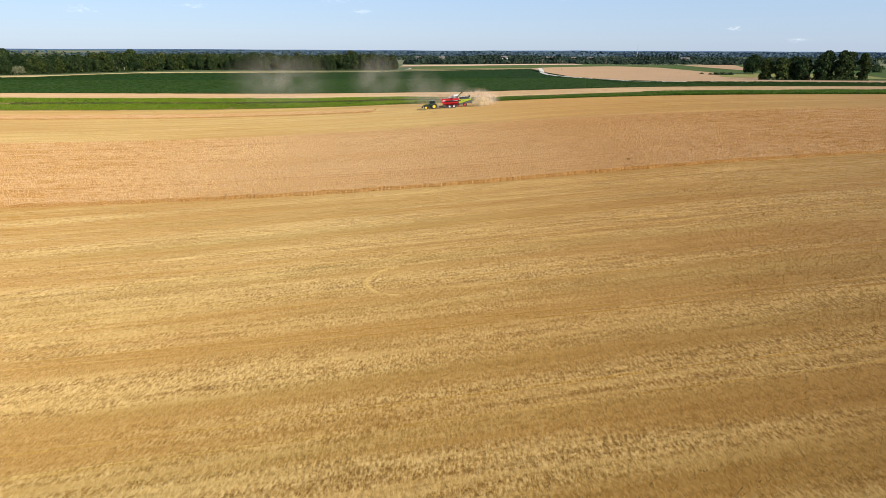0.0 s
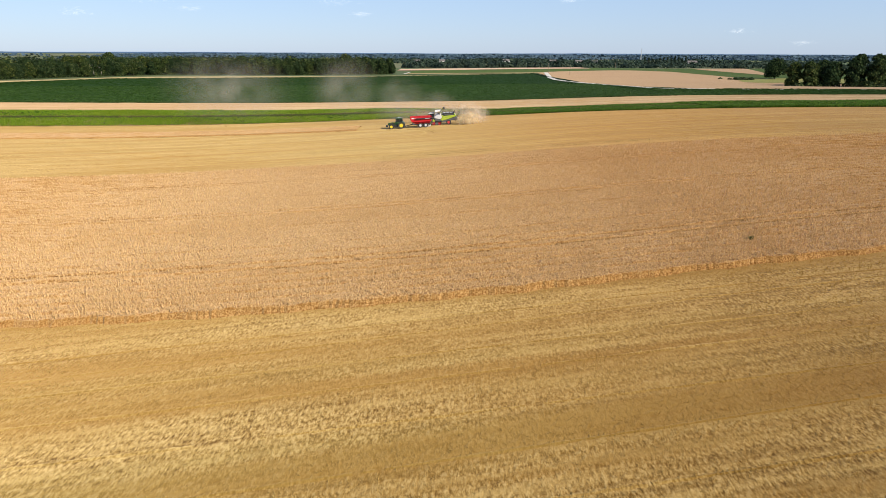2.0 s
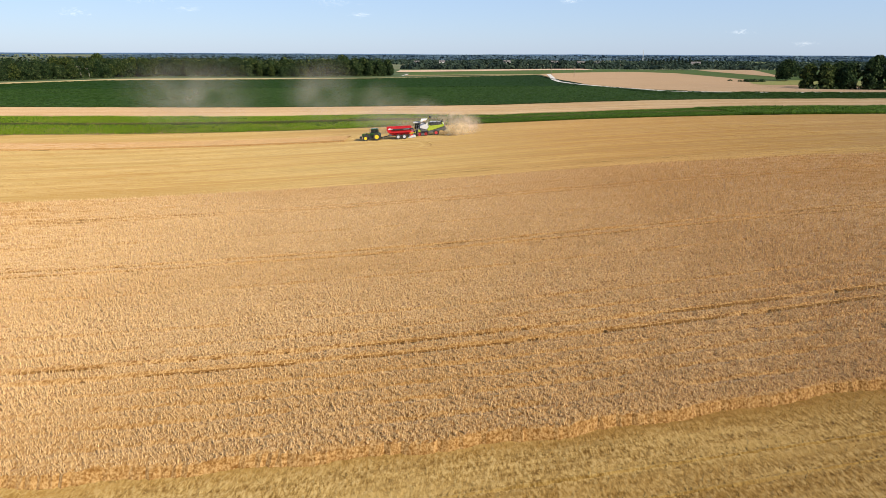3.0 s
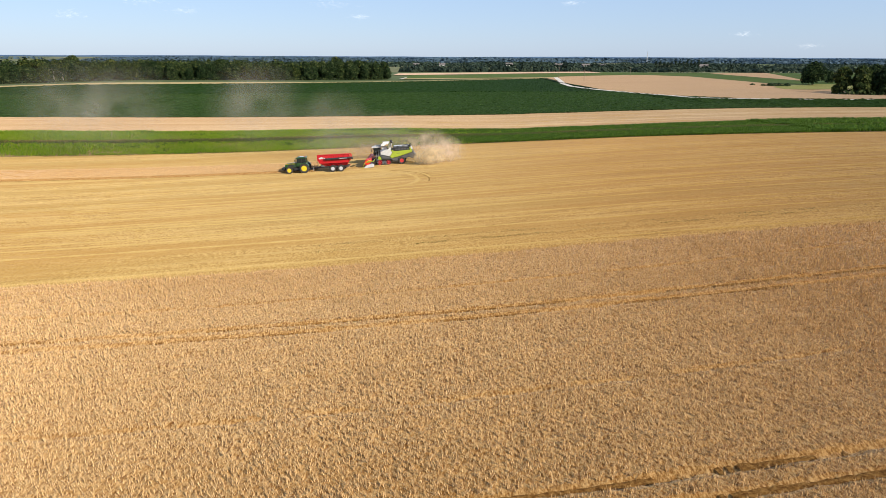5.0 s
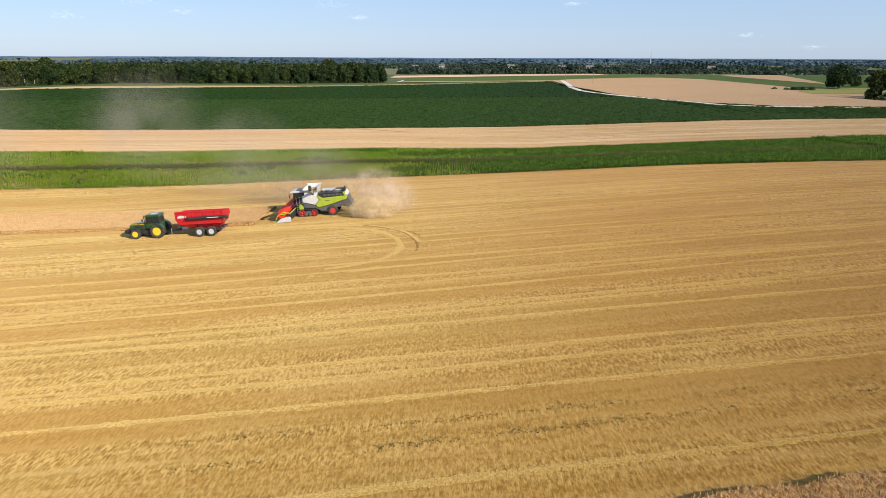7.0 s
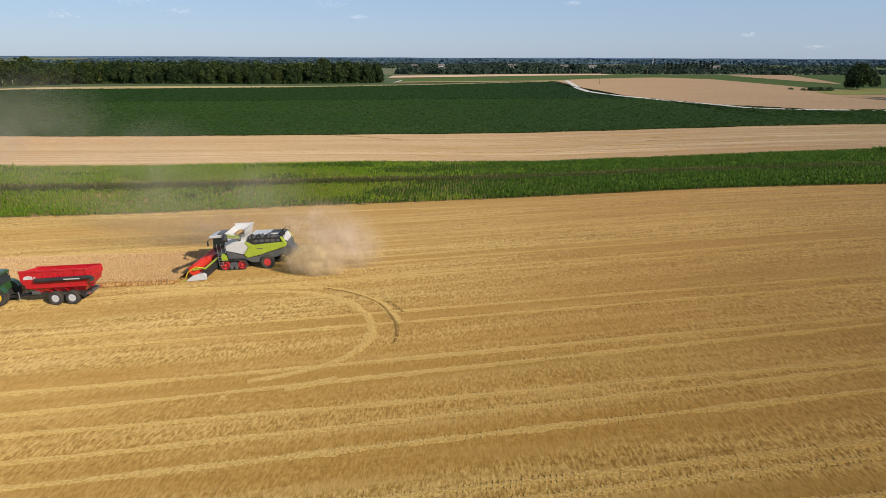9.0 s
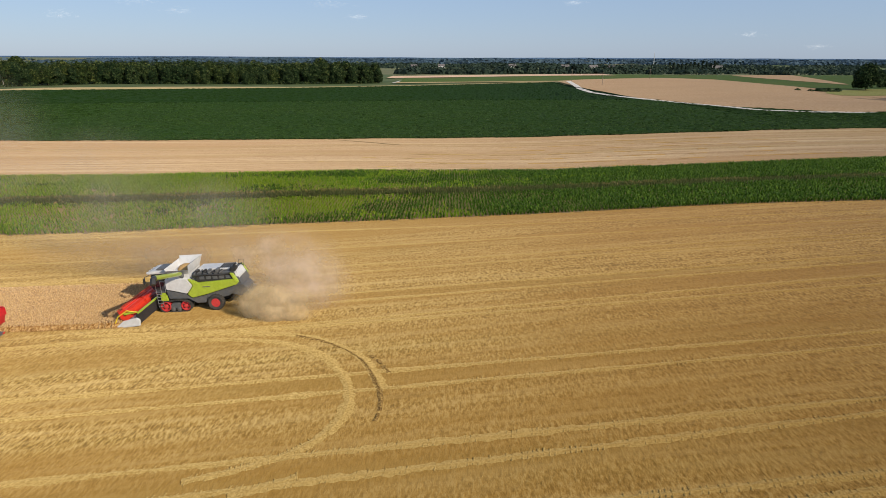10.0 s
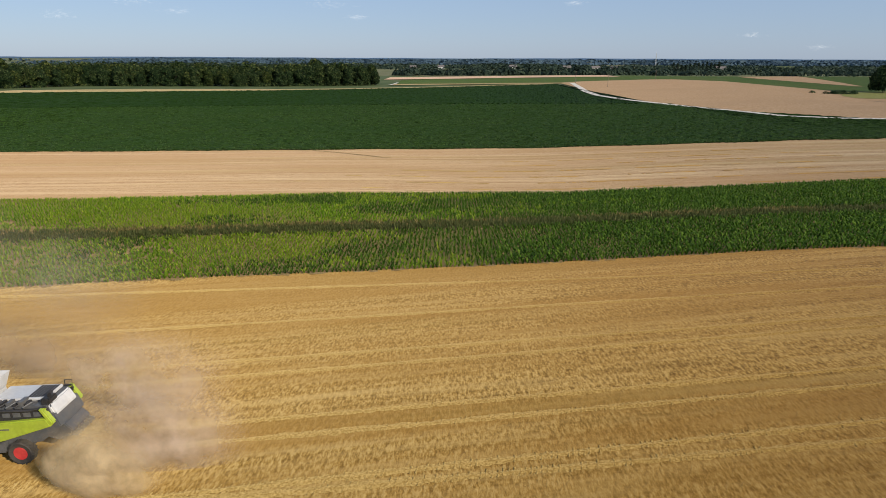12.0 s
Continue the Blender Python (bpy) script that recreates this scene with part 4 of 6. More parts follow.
r = np.random.RandomState(5)
d = r.rand(150) * sum(seg)
p = np.array([along(q) for q in d])
leafy_band("undergrowth", on_land(p[:, 0] + r.randn(150), p[:, 1] + r.rand(150) * 6 - 1), 2.5 + 3.5 * r.rand(150), 5 + 4 * r.rand(150), 70, 0.9, CROWN, "dark bushes along the foot of the wood", 6)
d = r.rand(420) * sum(seg)
p = np.array([along(q) for q in d])
dep = 26 + r.rand(420) * 150
leafy_band("wood_depth", on_land(p[:, 0] - dep * 0.35, p[:, 1] + dep), 15 + 6 * r.rand(420), 9 + 5 * r.rand(420), 90, 1.9, CROWN, "close treetops of the wood behind its edge", 7)

# a pale willow at the west end
make_tree(rnd, "willow", 9, 13, 12, 700, 1.0, CROWN_PALE, BARK, "pale grey-green rounded willow beside the wood", "tree", low=0.05).matrix_basis = pose(-388, 592, level(-388, 592))

# the clump of tall trees in the tan field
CLUMP = [(286, 604, 21, 15), (295, 597, 22, 15), (304, 606, 20, 15), (313, 598, 22, 15), (322, 606, 21, 15), (332, 598, 25, 15), (341, 606, 28, 16), (351, 598, 29, 16), (361, 606, 28, 15), (370, 600, 26, 13), (318, 618, 23, 15), (346, 618, 27, 15)]
for x, y, h, w in CLUMP:
    t = make_tree(rnd, "field_tree", h, w, 18, 2200, 1.6, CROWN, BARK, "tall dark tree in a clump amid the tan field", "tree", "trees of the field clump", 0.02)
    t.matrix_basis = pose(x, y, level(x, y) - 0.2, 0, 0, rnd.uniform(0, 360))
for x, y, h, w in ((320, 706, 22, 24), (354, 742, 12, 13)):
    t = make_tree(rnd, "round_tree", h, w, 20, 3200, 1.3, CROWN, BARK, "round dark tree standing apart in the field", "tree", "", 0.0)
    t.matrix_basis = pose(x, y, level(x, y) - 0.2)
r = np.random.RandomState(18)
leafy_band("clump_bushes", on_land(284 + r.rand(30) * 90, 594 + r.rand(30) * 20), 4 + 4 * r.rand(30), 7 + 4 * r.rand(30), 90, 1.3, CROWN, "dark bushes under the field trees", 19)
r = np.random.RandomState(8)
leafy_band("field_bushes", on_land(262 + r.rand(16) * 32, 690 + r.rand(16) * 6), 1.5 + 2.2 * r.rand(16), 4 + 3 * r.rand(16), 80, 0.8, CROWN, "low bushes on a bank amid the tan field", 9)

# ---- far country ----
def belt(name, n, x0, x1, y0, y1, h, w, per, size, mat, label, seed):
    r = np.random.RandomState(seed)
    x, y = x0 + (x1 - x0) * r.rand(n), y0 + (y1 - y0) * r.rand(n)
    keep = lumps(x, y, (x1 - x0) / 14, seed) > 0.3
    x, y = x[keep], y[keep]
    m = len(x)
    leafy_band(name, on_land(x, y, 0.5), h * (0.6 + 0.6 * r.rand(m)), w * (0.7 + 0.6 * r.rand(m)), per, size, mat, label, seed)


belt("far_woods", 190, -75, 260, 1075, 1150, 11, 16, 60, 3.0, CROWN_FAR, "dark line of trees beyond the fields", 11)
belt("far_woods", 300, 180, 900, 1150, 1400, 9, 20, 50, 3.4, CROWN_FAR, "scattered trees and hedges round a village", 12)
belt("far_woods", 260, -900, -300, 900, 1300, 15, 24, 40, 4, CROWN_FAR, "far woods to the west", 13)
belt("far_woods", 560, -900, 1500, 1600, 2000, 9, 60, 40, 5, CROWN_FAR, "dim hedgerows and woods", 14)
belt("far_woods", 700, -1600, 2100, 2300, 2900, 9, 130, 34, 9, HILL, "far woods tinted blue for haze", 15)
belt("far_woods", 800, -2900, 3300, 3300, 4000, 9, 220, 30, 16, HILL, "far woods tinted blue for haze", 16)
rx = np.linspace(-5200, 5200, 400)
tops = 7.0 + 6.0 * lumps(rx, 0, 900, 3) + 2.0 * lumps(rx, 5, 150, 4) + 1.0 * lumps(rx, 9, 40, 6)
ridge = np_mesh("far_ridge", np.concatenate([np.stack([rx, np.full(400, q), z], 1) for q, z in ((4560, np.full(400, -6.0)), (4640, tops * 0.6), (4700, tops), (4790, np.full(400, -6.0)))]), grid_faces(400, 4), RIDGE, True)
tagged(ridge, "low wooded ridge on the horizon, tinted blue for haze", "hills", kind="structure")
belt("field_hedges", 90, 480, 900, 760, 900, 10, 12, 80, 2.2, CROWN, "hedges and trees east of the tan field", 18)


# row of poplars
for i in range(12):
    x, y = 372 + i * 8.5, 1330 + i * 4
    t = make_tree(rnd, "poplar", rnd.uniform(15, 21), 5.4, 12, 260, 1.9, CROWN_FAR, BARK, "slender dark poplar in a row by the village", "tree", "row of poplars", 0.08)
    t.matrix_basis = pose(x, y, level(x, y) - 0.3)


def house(x, y, turn, w, d, h):
    t = thing("house", "small pale house with a dark pitched roof", "house", "village houses", pose(x, y, level(x, y) - 0.3, 0, 0, turn))
    bm = bmesh.new()
    bmesh.ops.create_cube(bm, size=1, matrix=Matrix.Translation((0, 0, h / 2)) @ Matrix.Diagonal((w, d, h, 1)))
    part("wall", bm, PLASTER, t)
    bm = bmesh.new()
    v = [bm.verts.new(p) for p in ((-w * 0.54, -d * 0.56, h), (w * 0.54, -d * 0.56, h), (w * 0.54, d * 0.56, h), (-w * 0.54, d * 0.56, h), (-w * 0.54, 0, h + d * 0.45), (w * 0.54, 0, h + d * 0.45))]
    for f in ((0, 1, 5, 4), (2, 3, 4, 5), (0, 4, 3), (1, 2, 5), (3, 2, 1, 0)):
        bm.faces.new([v[i] for i in f])
    part("roof", bm, ROOF_TILE, t)
    for i in range(3):
        bm = bmesh.new()
        bmesh.ops.create_cube(bm, size=1, matrix=Matrix.Translation((w * (-0.3 + 0.3 * i), -d / 2 - 0.03, h * 0.5)) @ Matrix.Diagonal((w * 0.11, 0.1, h * 0.34, 1)))
        part("window", bm, BLACK_PART, t)


for x, y, turn, w, d, h in ((275, 1480, 10, 16, 9, 6), (300, 1440, -20, 12, 9, 6),
                            (210, 1420, 5, 14, 9, 6), (560, 1600, -5, 20, 11, 4), (120, 1500, 12, 14, 9, 6), (-20, 1600, 0, 13, 9, 5), (-70, 1450, 20, 12, 9, 6)):
    house(x, y, turn, w, d, h)

# slim mast over the village
mast = thing("mast", "slim lattice radio mast rising over the village", "mast", at=pose(640, 2300, level(640, 2300)))
bm = bmesh.new()
for a in range(3):
    tube(bm, [(math.cos(a * 2.1) * 2.2, math.sin(a * 2.1) * 2.2, 0), (math.cos(a * 2.1) * 0.4, math.sin(a * 2.1) * 0.4, 40)], [0.5, 0.3], 4)
for z in range(3, 40, 3):
    tube(bm, [(2.2 - z * 0.045, 0, z), (-1.1 + z * 0.02, 1.9 - z * 0.04, z + 1.5)], [0.2, 0.2], 4)
part("lattice", bm, STEEL, mast)
# two wooden poles by the track
for x, y, h in ((110, 800, 11), (122, 730, 10), (205, 880, 10)):
    t = thing("utility_pole", "wooden utility pole beside the farm track", "pole", "poles by the track", pose(x, y, level(x, y)))
    bm = bmesh.new()
    tube(bm, [(0, 0, -0.5), (0, 0, h)], [0.2, 0.14], 8)
    part("post", bm, WOOD_POLE, t)
    bm = bmesh.new()
    tube(bm, [(-1.0, 0, h - 0.6), (1.0, 0, h - 0.6)], [0.09, 0.09], 6)
    part("crossarm", bm, WOOD_POLE, t)


# small far clouds low in the sky
r = np.random.RandomState(90)
for cx, cz, w in ((-1975, 213, 40), (-1582, 278, 46), (-1370, 233, 30), (-620, 264, 46), (-467, 207, 22), (612, 276, 22), (1503, 128, 20), (1850, 72, 22)):
    n = 80
    p = np.stack([cx + r.randn(n) * w * 1.1, 3600 + r.randn(n) * 20, cz + r.randn(n) * w * 0.2 + np.abs(r.randn(n)) * w * 0.12 * (r.rand(n) < 0.4)], 1)
    a, b = r.randn(n, 3) * (14, 8, 5), r.randn(n, 3) * (14, 8, 5)
    cl = np_mesh("cloud", np.stack([p, p + a, p + b], 1).reshape(-1, 3), np.arange(3 * n).reshape(-1, 3), CLOUD)
    tagged(cl, "small faint white cloud low in the sky", "cloud", "far clouds", "structure")


# ---- shapes for the machines (each faces -x, its base at z = 0) ----
def bevelled(bm, width, segments=2):
    if width:
        bmesh.ops.bevel(bm, geom=[e for e in bm.edges if len(e.link_faces) == 2 and e.calc_face_angle(0) > 0.6], offset=width, segments=segments, affect="EDGES")
    return bm


def box(x0, x1, y0, y1, z0, z1, bevel=0.03):
    bm = bmesh.new()
    bmesh.ops.create_cube(bm, size=1, matrix=Matrix.Translation(((x0 + x1) / 2, (y0 + y1) / 2, (z0 + z1) / 2)) @ Matrix.Diagonal((abs(x1 - x0), abs(y1 - y0), abs(z1 - z0), 1)))
    return bevelled(bm, bevel)


def slab(profile, y0, y1, bevel=0.03, taper=1.0):
    """A side outline (x, z) given thickness from y0 to y1."""
    bm = bmesh.new()
    cx, cz = sum(p[0] for p in profile) / len(profile), sum(p[1] for p in profile) / len(profile)
    a = [bm.verts.new((x, y0, z)) for x, z in profile]
    b = [bm.verts.new((cx + (x - cx) * taper, y1, cz + (z - cz) * taper)) for x, z in profile]
    n = len(profile)
    bm.faces.new(a)
    bm.faces.new(b[::-1])
    for i in range(n):
        bm.faces.new((a[i], b[i], b[(i + 1) % n], a[(i + 1) % n]))
    bmesh.ops.recalc_face_normals(bm, faces=bm.faces)
    return bevelled(bm, bevel)


def lathe(profile, sides=28):
    """A body turned about the y axis from a profile of (radius, y)."""
    bm = bmesh.new()
    rings = [[bm.verts.new((math.cos(k * 2 * math.pi / sides) * rad, y, math.sin(k * 2 * math.pi / sides) * rad)) for k in range(sides)] for rad, y in profile]
    for a, b in zip(rings[:-1], rings[1:]):
        for k in range(sides):
            bm.faces.new((a[k], a[(k + 1) % sides], b[(k + 1) % sides], b[k]))
    bm.faces.new(rings[0])
    bm.faces.new(rings[-1][::-1])
    bmesh.ops.recalc_face_normals(bm, faces=bm.faces)
    return bm


def pipe(points, radius, sides=10):
    bm = bmesh.new()
    tube(bm, points, [radius] * len(points), sides)
    bmesh.ops.recalc_face_normals(bm, faces=bm.faces)
    return bm


def add_box(bm, x0, x1, y0, y1, z0, z1, turn=None):
    m = Matrix.Translation(((x0 + x1) / 2, (y0 + y1) / 2, (z0 + z1) / 2)) @ Matrix.Diagonal((abs(x1 - x0), abs(y1 - y0), abs(z1 - z0), 1))
    bmesh.ops.create_cube(bm, size=1, matrix=(turn @ m) if turn else m)


WHEELS = []        # wheel, place on its machine, radius: turned as the machine rolls


def wheel(parent, x, y, radius, width, rim_radius, rim_mat, side, lugs=22, label=""):
    """A wheel about the y axis: tyre with lugs, dished rim, hub and bolts. side: -1 shows its face to -y."""
    w = new("wheel")
    w.parent = parent
    w.location = (x, y, radius)
    h = width / 2
    bm = lathe([(rim_radius, -h * 0.8), (radius * 0.86, -h), (radius * 0.965, -h * 0.8), (radius * 0.975, 0), (radius * 0.965, h * 0.8), (radius * 0.86, h), (rim_radius, h * 0.8)], 32)
    for k in range(lugs):
        for s in (-1, 1):
            a = (k + (0.5 if s > 0 else 0)) * 2 * math.pi / lugs
            turn = Matrix.Rotation(a, 4, "Y") @ Matrix.Translation((radius * 0.975, s * h * 0.48, 0)) @ Matrix.Rotation(s * 0.6, 4, "X")
            bmesh.ops.create_cube(bm, size=1, matrix=turn @ Matrix.Diagonal((radius * 0.055, h * 0.95, radius * 0.085, 1)))
    part("tyre", bm, RUBBER, w, "black lugged rubber tyre")
    s = side
    bm = lathe([(rim_radius * 1.02, s * h * 0.86), (rim_radius * 0.93, s * h * 0.9), (rim_radius * 0.86, s * h * 0.5), (rim_radius * 0.45, s * h * 0.3), (rim_radius * 0.4, s * h * 0.55), (rim_radius * 0.12, s * h * 0.6)], 28)
    rim = part("rim", bm, rim_mat, w, label)
    for k in range(8):
        a = k * math.pi / 4
        bm = bmesh.new()
        bmesh.ops.create_cone(bm, cap_ends=True, segments=6, radius1=rim_radius * 0.05, radius2=rim_radius * 0.05, depth=0.06, matrix=Matrix.Translation((math.cos(a) * rim_radius * 0.3, s * h * 0.6, math.sin(a) * rim_radius * 0.3)) @ Matrix.Rotation(math.pi / 2, 4, "X"))
        part("bolt", bm, BLACK_PART, rim)
    for k in range(4):
        a = k * math.pi / 2 + 0.4
        bm = bmesh.new()
        add_box(bm, rim_radius * 0.5, rim_radius * 0.8, s * h * 0.36, s * h * 0.5, -rim_radius * 0.07, rim_radius * 0.07, Matrix.Rotation(a, 4, "Y"))
        part("hole", bm, BLACK_PART, rim)
    w["rim"] = rim.name
    WHEELS.append((w, (x, y, radius), radius))
    return w


def wheel_pair(parent, x, y, *rest, **more):
    wheel(parent, x, -y, *rest, side=-1, **more)
    wheel(parent, x, y, *rest, side=1, **more)


# ---- tractor ----
def make_tractor():
    t = thing("tractor", "green tractor with yellow wheels pulling a red grain cart", "tractor")
    wheel_pair(t, 0, 0.98, 0.98, 0.66, 0.55, YELLOW_PAINT, label="yellow wheel rim")
    wheel_pair(t, -3.05, 0.95, 0.70, 0.52, 0.40, YELLOW_PAINT, label="yellow wheel rim")
    part("bonnet", slab([(-4.05, 1.15), (-4.0, 1.75), (-3.6, 1.98), (-1.55, 2.12), (-1.45, 1.2)], -0.48, 0.48, 0.09), GREEN_PAINT, t)
    part("grille", slab([(-4.1, 1.2), (-4.06, 1.7), (-3.98, 1.72), (-3.98, 1.18)], -0.36, 0.36, 0.02), BLACK_PART, t)
    for y in (-0.3, 0.3):
        part("headlight", box(-4.13, -4.0, y - 0.11, y + 0.11, 1.5, 1.66, 0.02), SILVER, t)
    for y in (-1, 1):
        part("side_vent", box(-3.3, -2.1, y * 0.485, y * 0.5, 1.35, 1.75, 0.004), BLACK_PART, t)
        part("yellow_stripe", box(-3.7, -1.6, y * 0.49, y * 0.5, 1.86, 1.93, 0.002), YELLOW_PAINT, t)
    part("chassis", slab([(-3.9, 0.75), (-3.9, 1.15), (-1.5, 1.25), (0.55, 1.3), (0.6, 0.7), (-1.6, 0.6)], -0.36, 0.36, 0.05), BLACK_PART, t)
    part("front_axle", box(-3.2, -2.9, -0.75, 0.75, 0.6, 0.8, 0.04), BLACK_PART, t)
    part("rear_axle", box(-0.18, 0.18, -0.75, 0.75, 0.82, 1.14, 0.05), BLACK_PART, t)
    part("front_weight", slab([(-4.75, 0.7), (-4.75, 1.15), (-4.45, 1.25), (-4.1, 1.1), (-4.1, 0.65)], -0.55, 0.55, 0.06), BLACK_PART, t)
    for y in (-1, 1):
        part("fuel_tank", slab([(-2.3, 0.55), (-2.35, 1.1), (-1.1, 1.15), (-1.0, 0.6)], y * 0.4, y * 0.85, 0.07), BLACK_PART, t)
        part("step", box(-1.3, -0.95, y * 0.75, y * 1.0, 0.5, 0.56, 0.01), BLACK_PART, t)
        arc = [(math.cos(a) * 1.1, 0.98 + math.sin(a) * 1.1) for a in np.linspace(0.35, 2.5, 9)]
        arc += [(math.cos(a) * 1.03, 0.98 + math.sin(a) * 1.03) for a in np.linspace(2.5, 0.35, 9)]
        part("rear_mudguard", slab(arc, y * 0.72, y * 1.34, 0.0), GREEN_PAINT, t)
        arc = [(-3.05 + math.cos(a) * 0.82, 0.7 + math.sin(a) * 0.82) for a in np.linspace(0.5, 2.3, 7)]
        arc += [(-3.05 + math.cos(a) * 0.77, 0.7 + math.sin(a) * 0.77) for a in np.linspace(2.3, 0.5, 7)]
        part("front_mudguard", slab(arc, y * 0.72, y * 1.2, 0.0), BLACK_PART, t)
    cab = part("cab", slab([(-1.5, 1.25), (-1.62, 2.0), (-1.4, 2.05), (0.45, 2.05), (0.5, 1.3)], -0.75, 0.75, 0.05), GREEN_PAINT, t)
    part("cab_glass", slab([(-1.58, 2.04), (-1.42, 2.92), (0.3, 2.92), (0.48, 2.04)], -0.78, 0.78, 0.04, 0.96), GLASS, cab, "dark tinted cab glass")
    part("cab_roof", slab([(-1.62, 2.92), (-1.55, 3.12), (-1.2, 3.2), (0.2, 3.2), (0.5, 3.1), (0.5, 2.92)], -0.86, 0.86, 0.07), GREEN_PAINT, cab, "green cab roof")
    part("roof_hatch", box(-0.9, -0.1, -0.4, 0.4, 3.2, 3.24, 0.02), SILVER, cab)
    for x, y in ((-1.52, -0.77), (-1.52, 0.77), (-0.45, -0.8), (-0.45, 0.8), (0.4, -0.77), (0.4, 0.77)):
        part("pillar", pipe([(x, y, 2.03), (x * 0.92, y * 0.98, 2.93)], 0.035, 6), BLACK_PART, cab)
    for y in (-1, 1):
        part("mirror_arm", pipe([(-1.5, y * 0.8, 2.75), (-1.7, y * 1.25, 2.75)], 0.02, 6), BLACK_PART, cab)
        part("mirror", box(-1.74, -1.66, y * 1.12, y * 1.4, 2.4, 2.78, 0.02), BLACK_PART, cab)
        part("work_light", box(-1.66, -1.56, y * 0.5, y * 0.7, 2.96, 3.06, 0.01), SILVER, cab)
    part("exhaust", pipe([(-1.75, -0.55, 1.9), (-1.75, -0.55, 2.95), (-1.7, -0.55, 3.1)], 0.07), BLACK_PART, t)
    part("beacon", box(0.2, 0.3, -0.7, -0.6, 3.18, 3.32, 0.02), REEL_PAINT, t)
    part("hitch", pipe([(0.4, 0, 0.6), (1.15, 0, 0.55)], 0.07), BLACK_PART, t)
    for y in (-0.35, 0.35):
        part("lift_arm", pipe([(0.3, y, 0.75), (1.0, y * 1.3, 0.7)], 0.05), BLACK_PART, t)
    return t


# ---- grain cart ----
def make_cart():
    t = thing("grain_cart", "red grain cart with a black unloading tube along its side", "trailer")
    for x in (-0.82, 0.82):
        wheel_pair(t, x, 1.05, 0.68, 0.62, 0.36, SILVER, lugs=18, label="silver wheel rim")
        part("axle", box(x - 0.08, x + 0.08, -0.8, 0.8, 0.58, 0.76, 0.02), BLACK_PART, t)
    # hopper: upright walls above, sloped walls below, open on top
    L0, L1 = -3.75, 2.7
    hop = bmesh.new()
    rings = []
    for x0, x1, w, z in ((-2.6, 1.8, 0.55, 1.1), (-3.35, 2.5, 1.28, 1.85), (L0, L1, 1.36, 2.5), (L0, L1, 1.36, 3.1), (L0 + 0.08, L1 - 0.08, 1.28, 3.1), (L0 + 0.1, L1 - 0.1, 1.26, 2.5), (-3.2, 2.35, 1.2, 1.9), (-2.5, 1.7, 0.45, 1.2)):
        board = 0.38 if z > 3 else 0.0    # the board on the tube side stands higher
        rings.append([hop.verts.new(p) for p in ((x0, -w, z + board), (x1, -w, z + board), (x1, w, z), (x0, w, z))])
    for a, b in zip(rings[:-1], rings[1:]):
        for k in range(4):
            hop.faces.new((a[k], a[(k + 1) % 4], b[(k + 1) % 4], b[k]))
    hop.faces.new(rings[0][::-1])
    hop.faces.new(rings[-1])
    bmesh.ops.recalc_face_normals(hop, faces=hop.faces)
    part("hopper", hop, RED_PAINT, t)
    part("grain", slab([(-3.0, 1.75), (-1.5, 2.2), (0.6, 2.25), (2.2, 1.75)], -1.05, 1.05, 0.1), GRAIN, t, "heap of wheat grain")
    for y in (-1, 1):
        part("top_rail", box(L0 - 0.02, L1 + 0.02, y * 1.35, y * 1.43, 3.23 - y * 0.19, 3.33 - y * 0.19, 0.015), RED_PAINT, t)
        part("cover_tube", pipe([(L0, y * 1.3, 3.35 - y * 0.19), (L1, y * 1.3, 3.35 - y * 0.19)], 0.045), RED_PAINT, t)
        for i in range(6):
            x = -3.1 + i * 1.05
            b = slab([(x, 1.83), (x + 0.14, 1.83), (x * 0.8 + 0.25, 1.15), (x * 0.8 + 0.1, 1.15)], y * 1.31, y * 1.2, 0.0)
            for v in b.verts:
                if v.co.z < 1.5:
                    v.co.y = y * (0.68 if abs(v.co.y) > 1.25 else 0.56)
            part("rib", b, RED_PAINT, t)
        for i in range(7):
            x = -3.5 + i * 1.03
            part("stake", box(x, x + 0.09, y * 1.36, y * 1.41, 2.45, 3.25 - y * 0.19, 0.01), RED_PAINT, t)
        part("belt_line", box(-3.4, 2.55, y * 1.27, y * 1.33, 1.8, 1.9, 0.015), RED_PAINT, t)
    part("unloading_tube", pipe([(-2.1, -1.62, 2.72), (-1.85, -1.66, 2.68), (3.2, -1.66, 2.78), (3.35, -1.66, 2.7)], 0.2, 14), BLACK_PART, t, "black unloading tube")
    part("tube_mouth", box(3.15, 3.5, -1.85, -1.45, 2.42, 2.75, 0.05), RUBBER, t)
    for x in (-1.2, 0.9):
        part("tube_bracket", box(x, x + 0.1, -1.7, -1.36, 2.5, 2.6, 0.01), STEEL, t)
    part("lettering_bar", box(0.75, 2.3, -1.872, -1.862, 2.7, 2.8, 0.0), WHITE_PAINT, t, "pale bar of lettering")
    logo = slab([(-3.4, 2.7), (-3.45, 2.85), (-3.3, 2.97), (-3.1, 3.06), (-2.85, 3.08), (-2.6, 3.01), (-2.35, 2.99), (-2.15, 2.85), (-2.2, 2.72)], -1.362, -1.374, 0.0)
    part("white_emblem", logo, WHITE_PAINT, t, "plain white emblem")
    for y in (-0.55, 0.55):
        part("frame_beam", box(-3.4, 2.4, y - 0.08, y + 0.08, 0.85, 1.15, 0.02), BLACK_PART, t)
    part("bogie", slab([(-1.1, 0.75), (-0.5, 1.0), (0.5, 1.0), (1.1, 0.75), (0.9, 0.6), (-0.9, 0.6)], -0.7, 0.7, 0.03), GREY_PAINT, t)
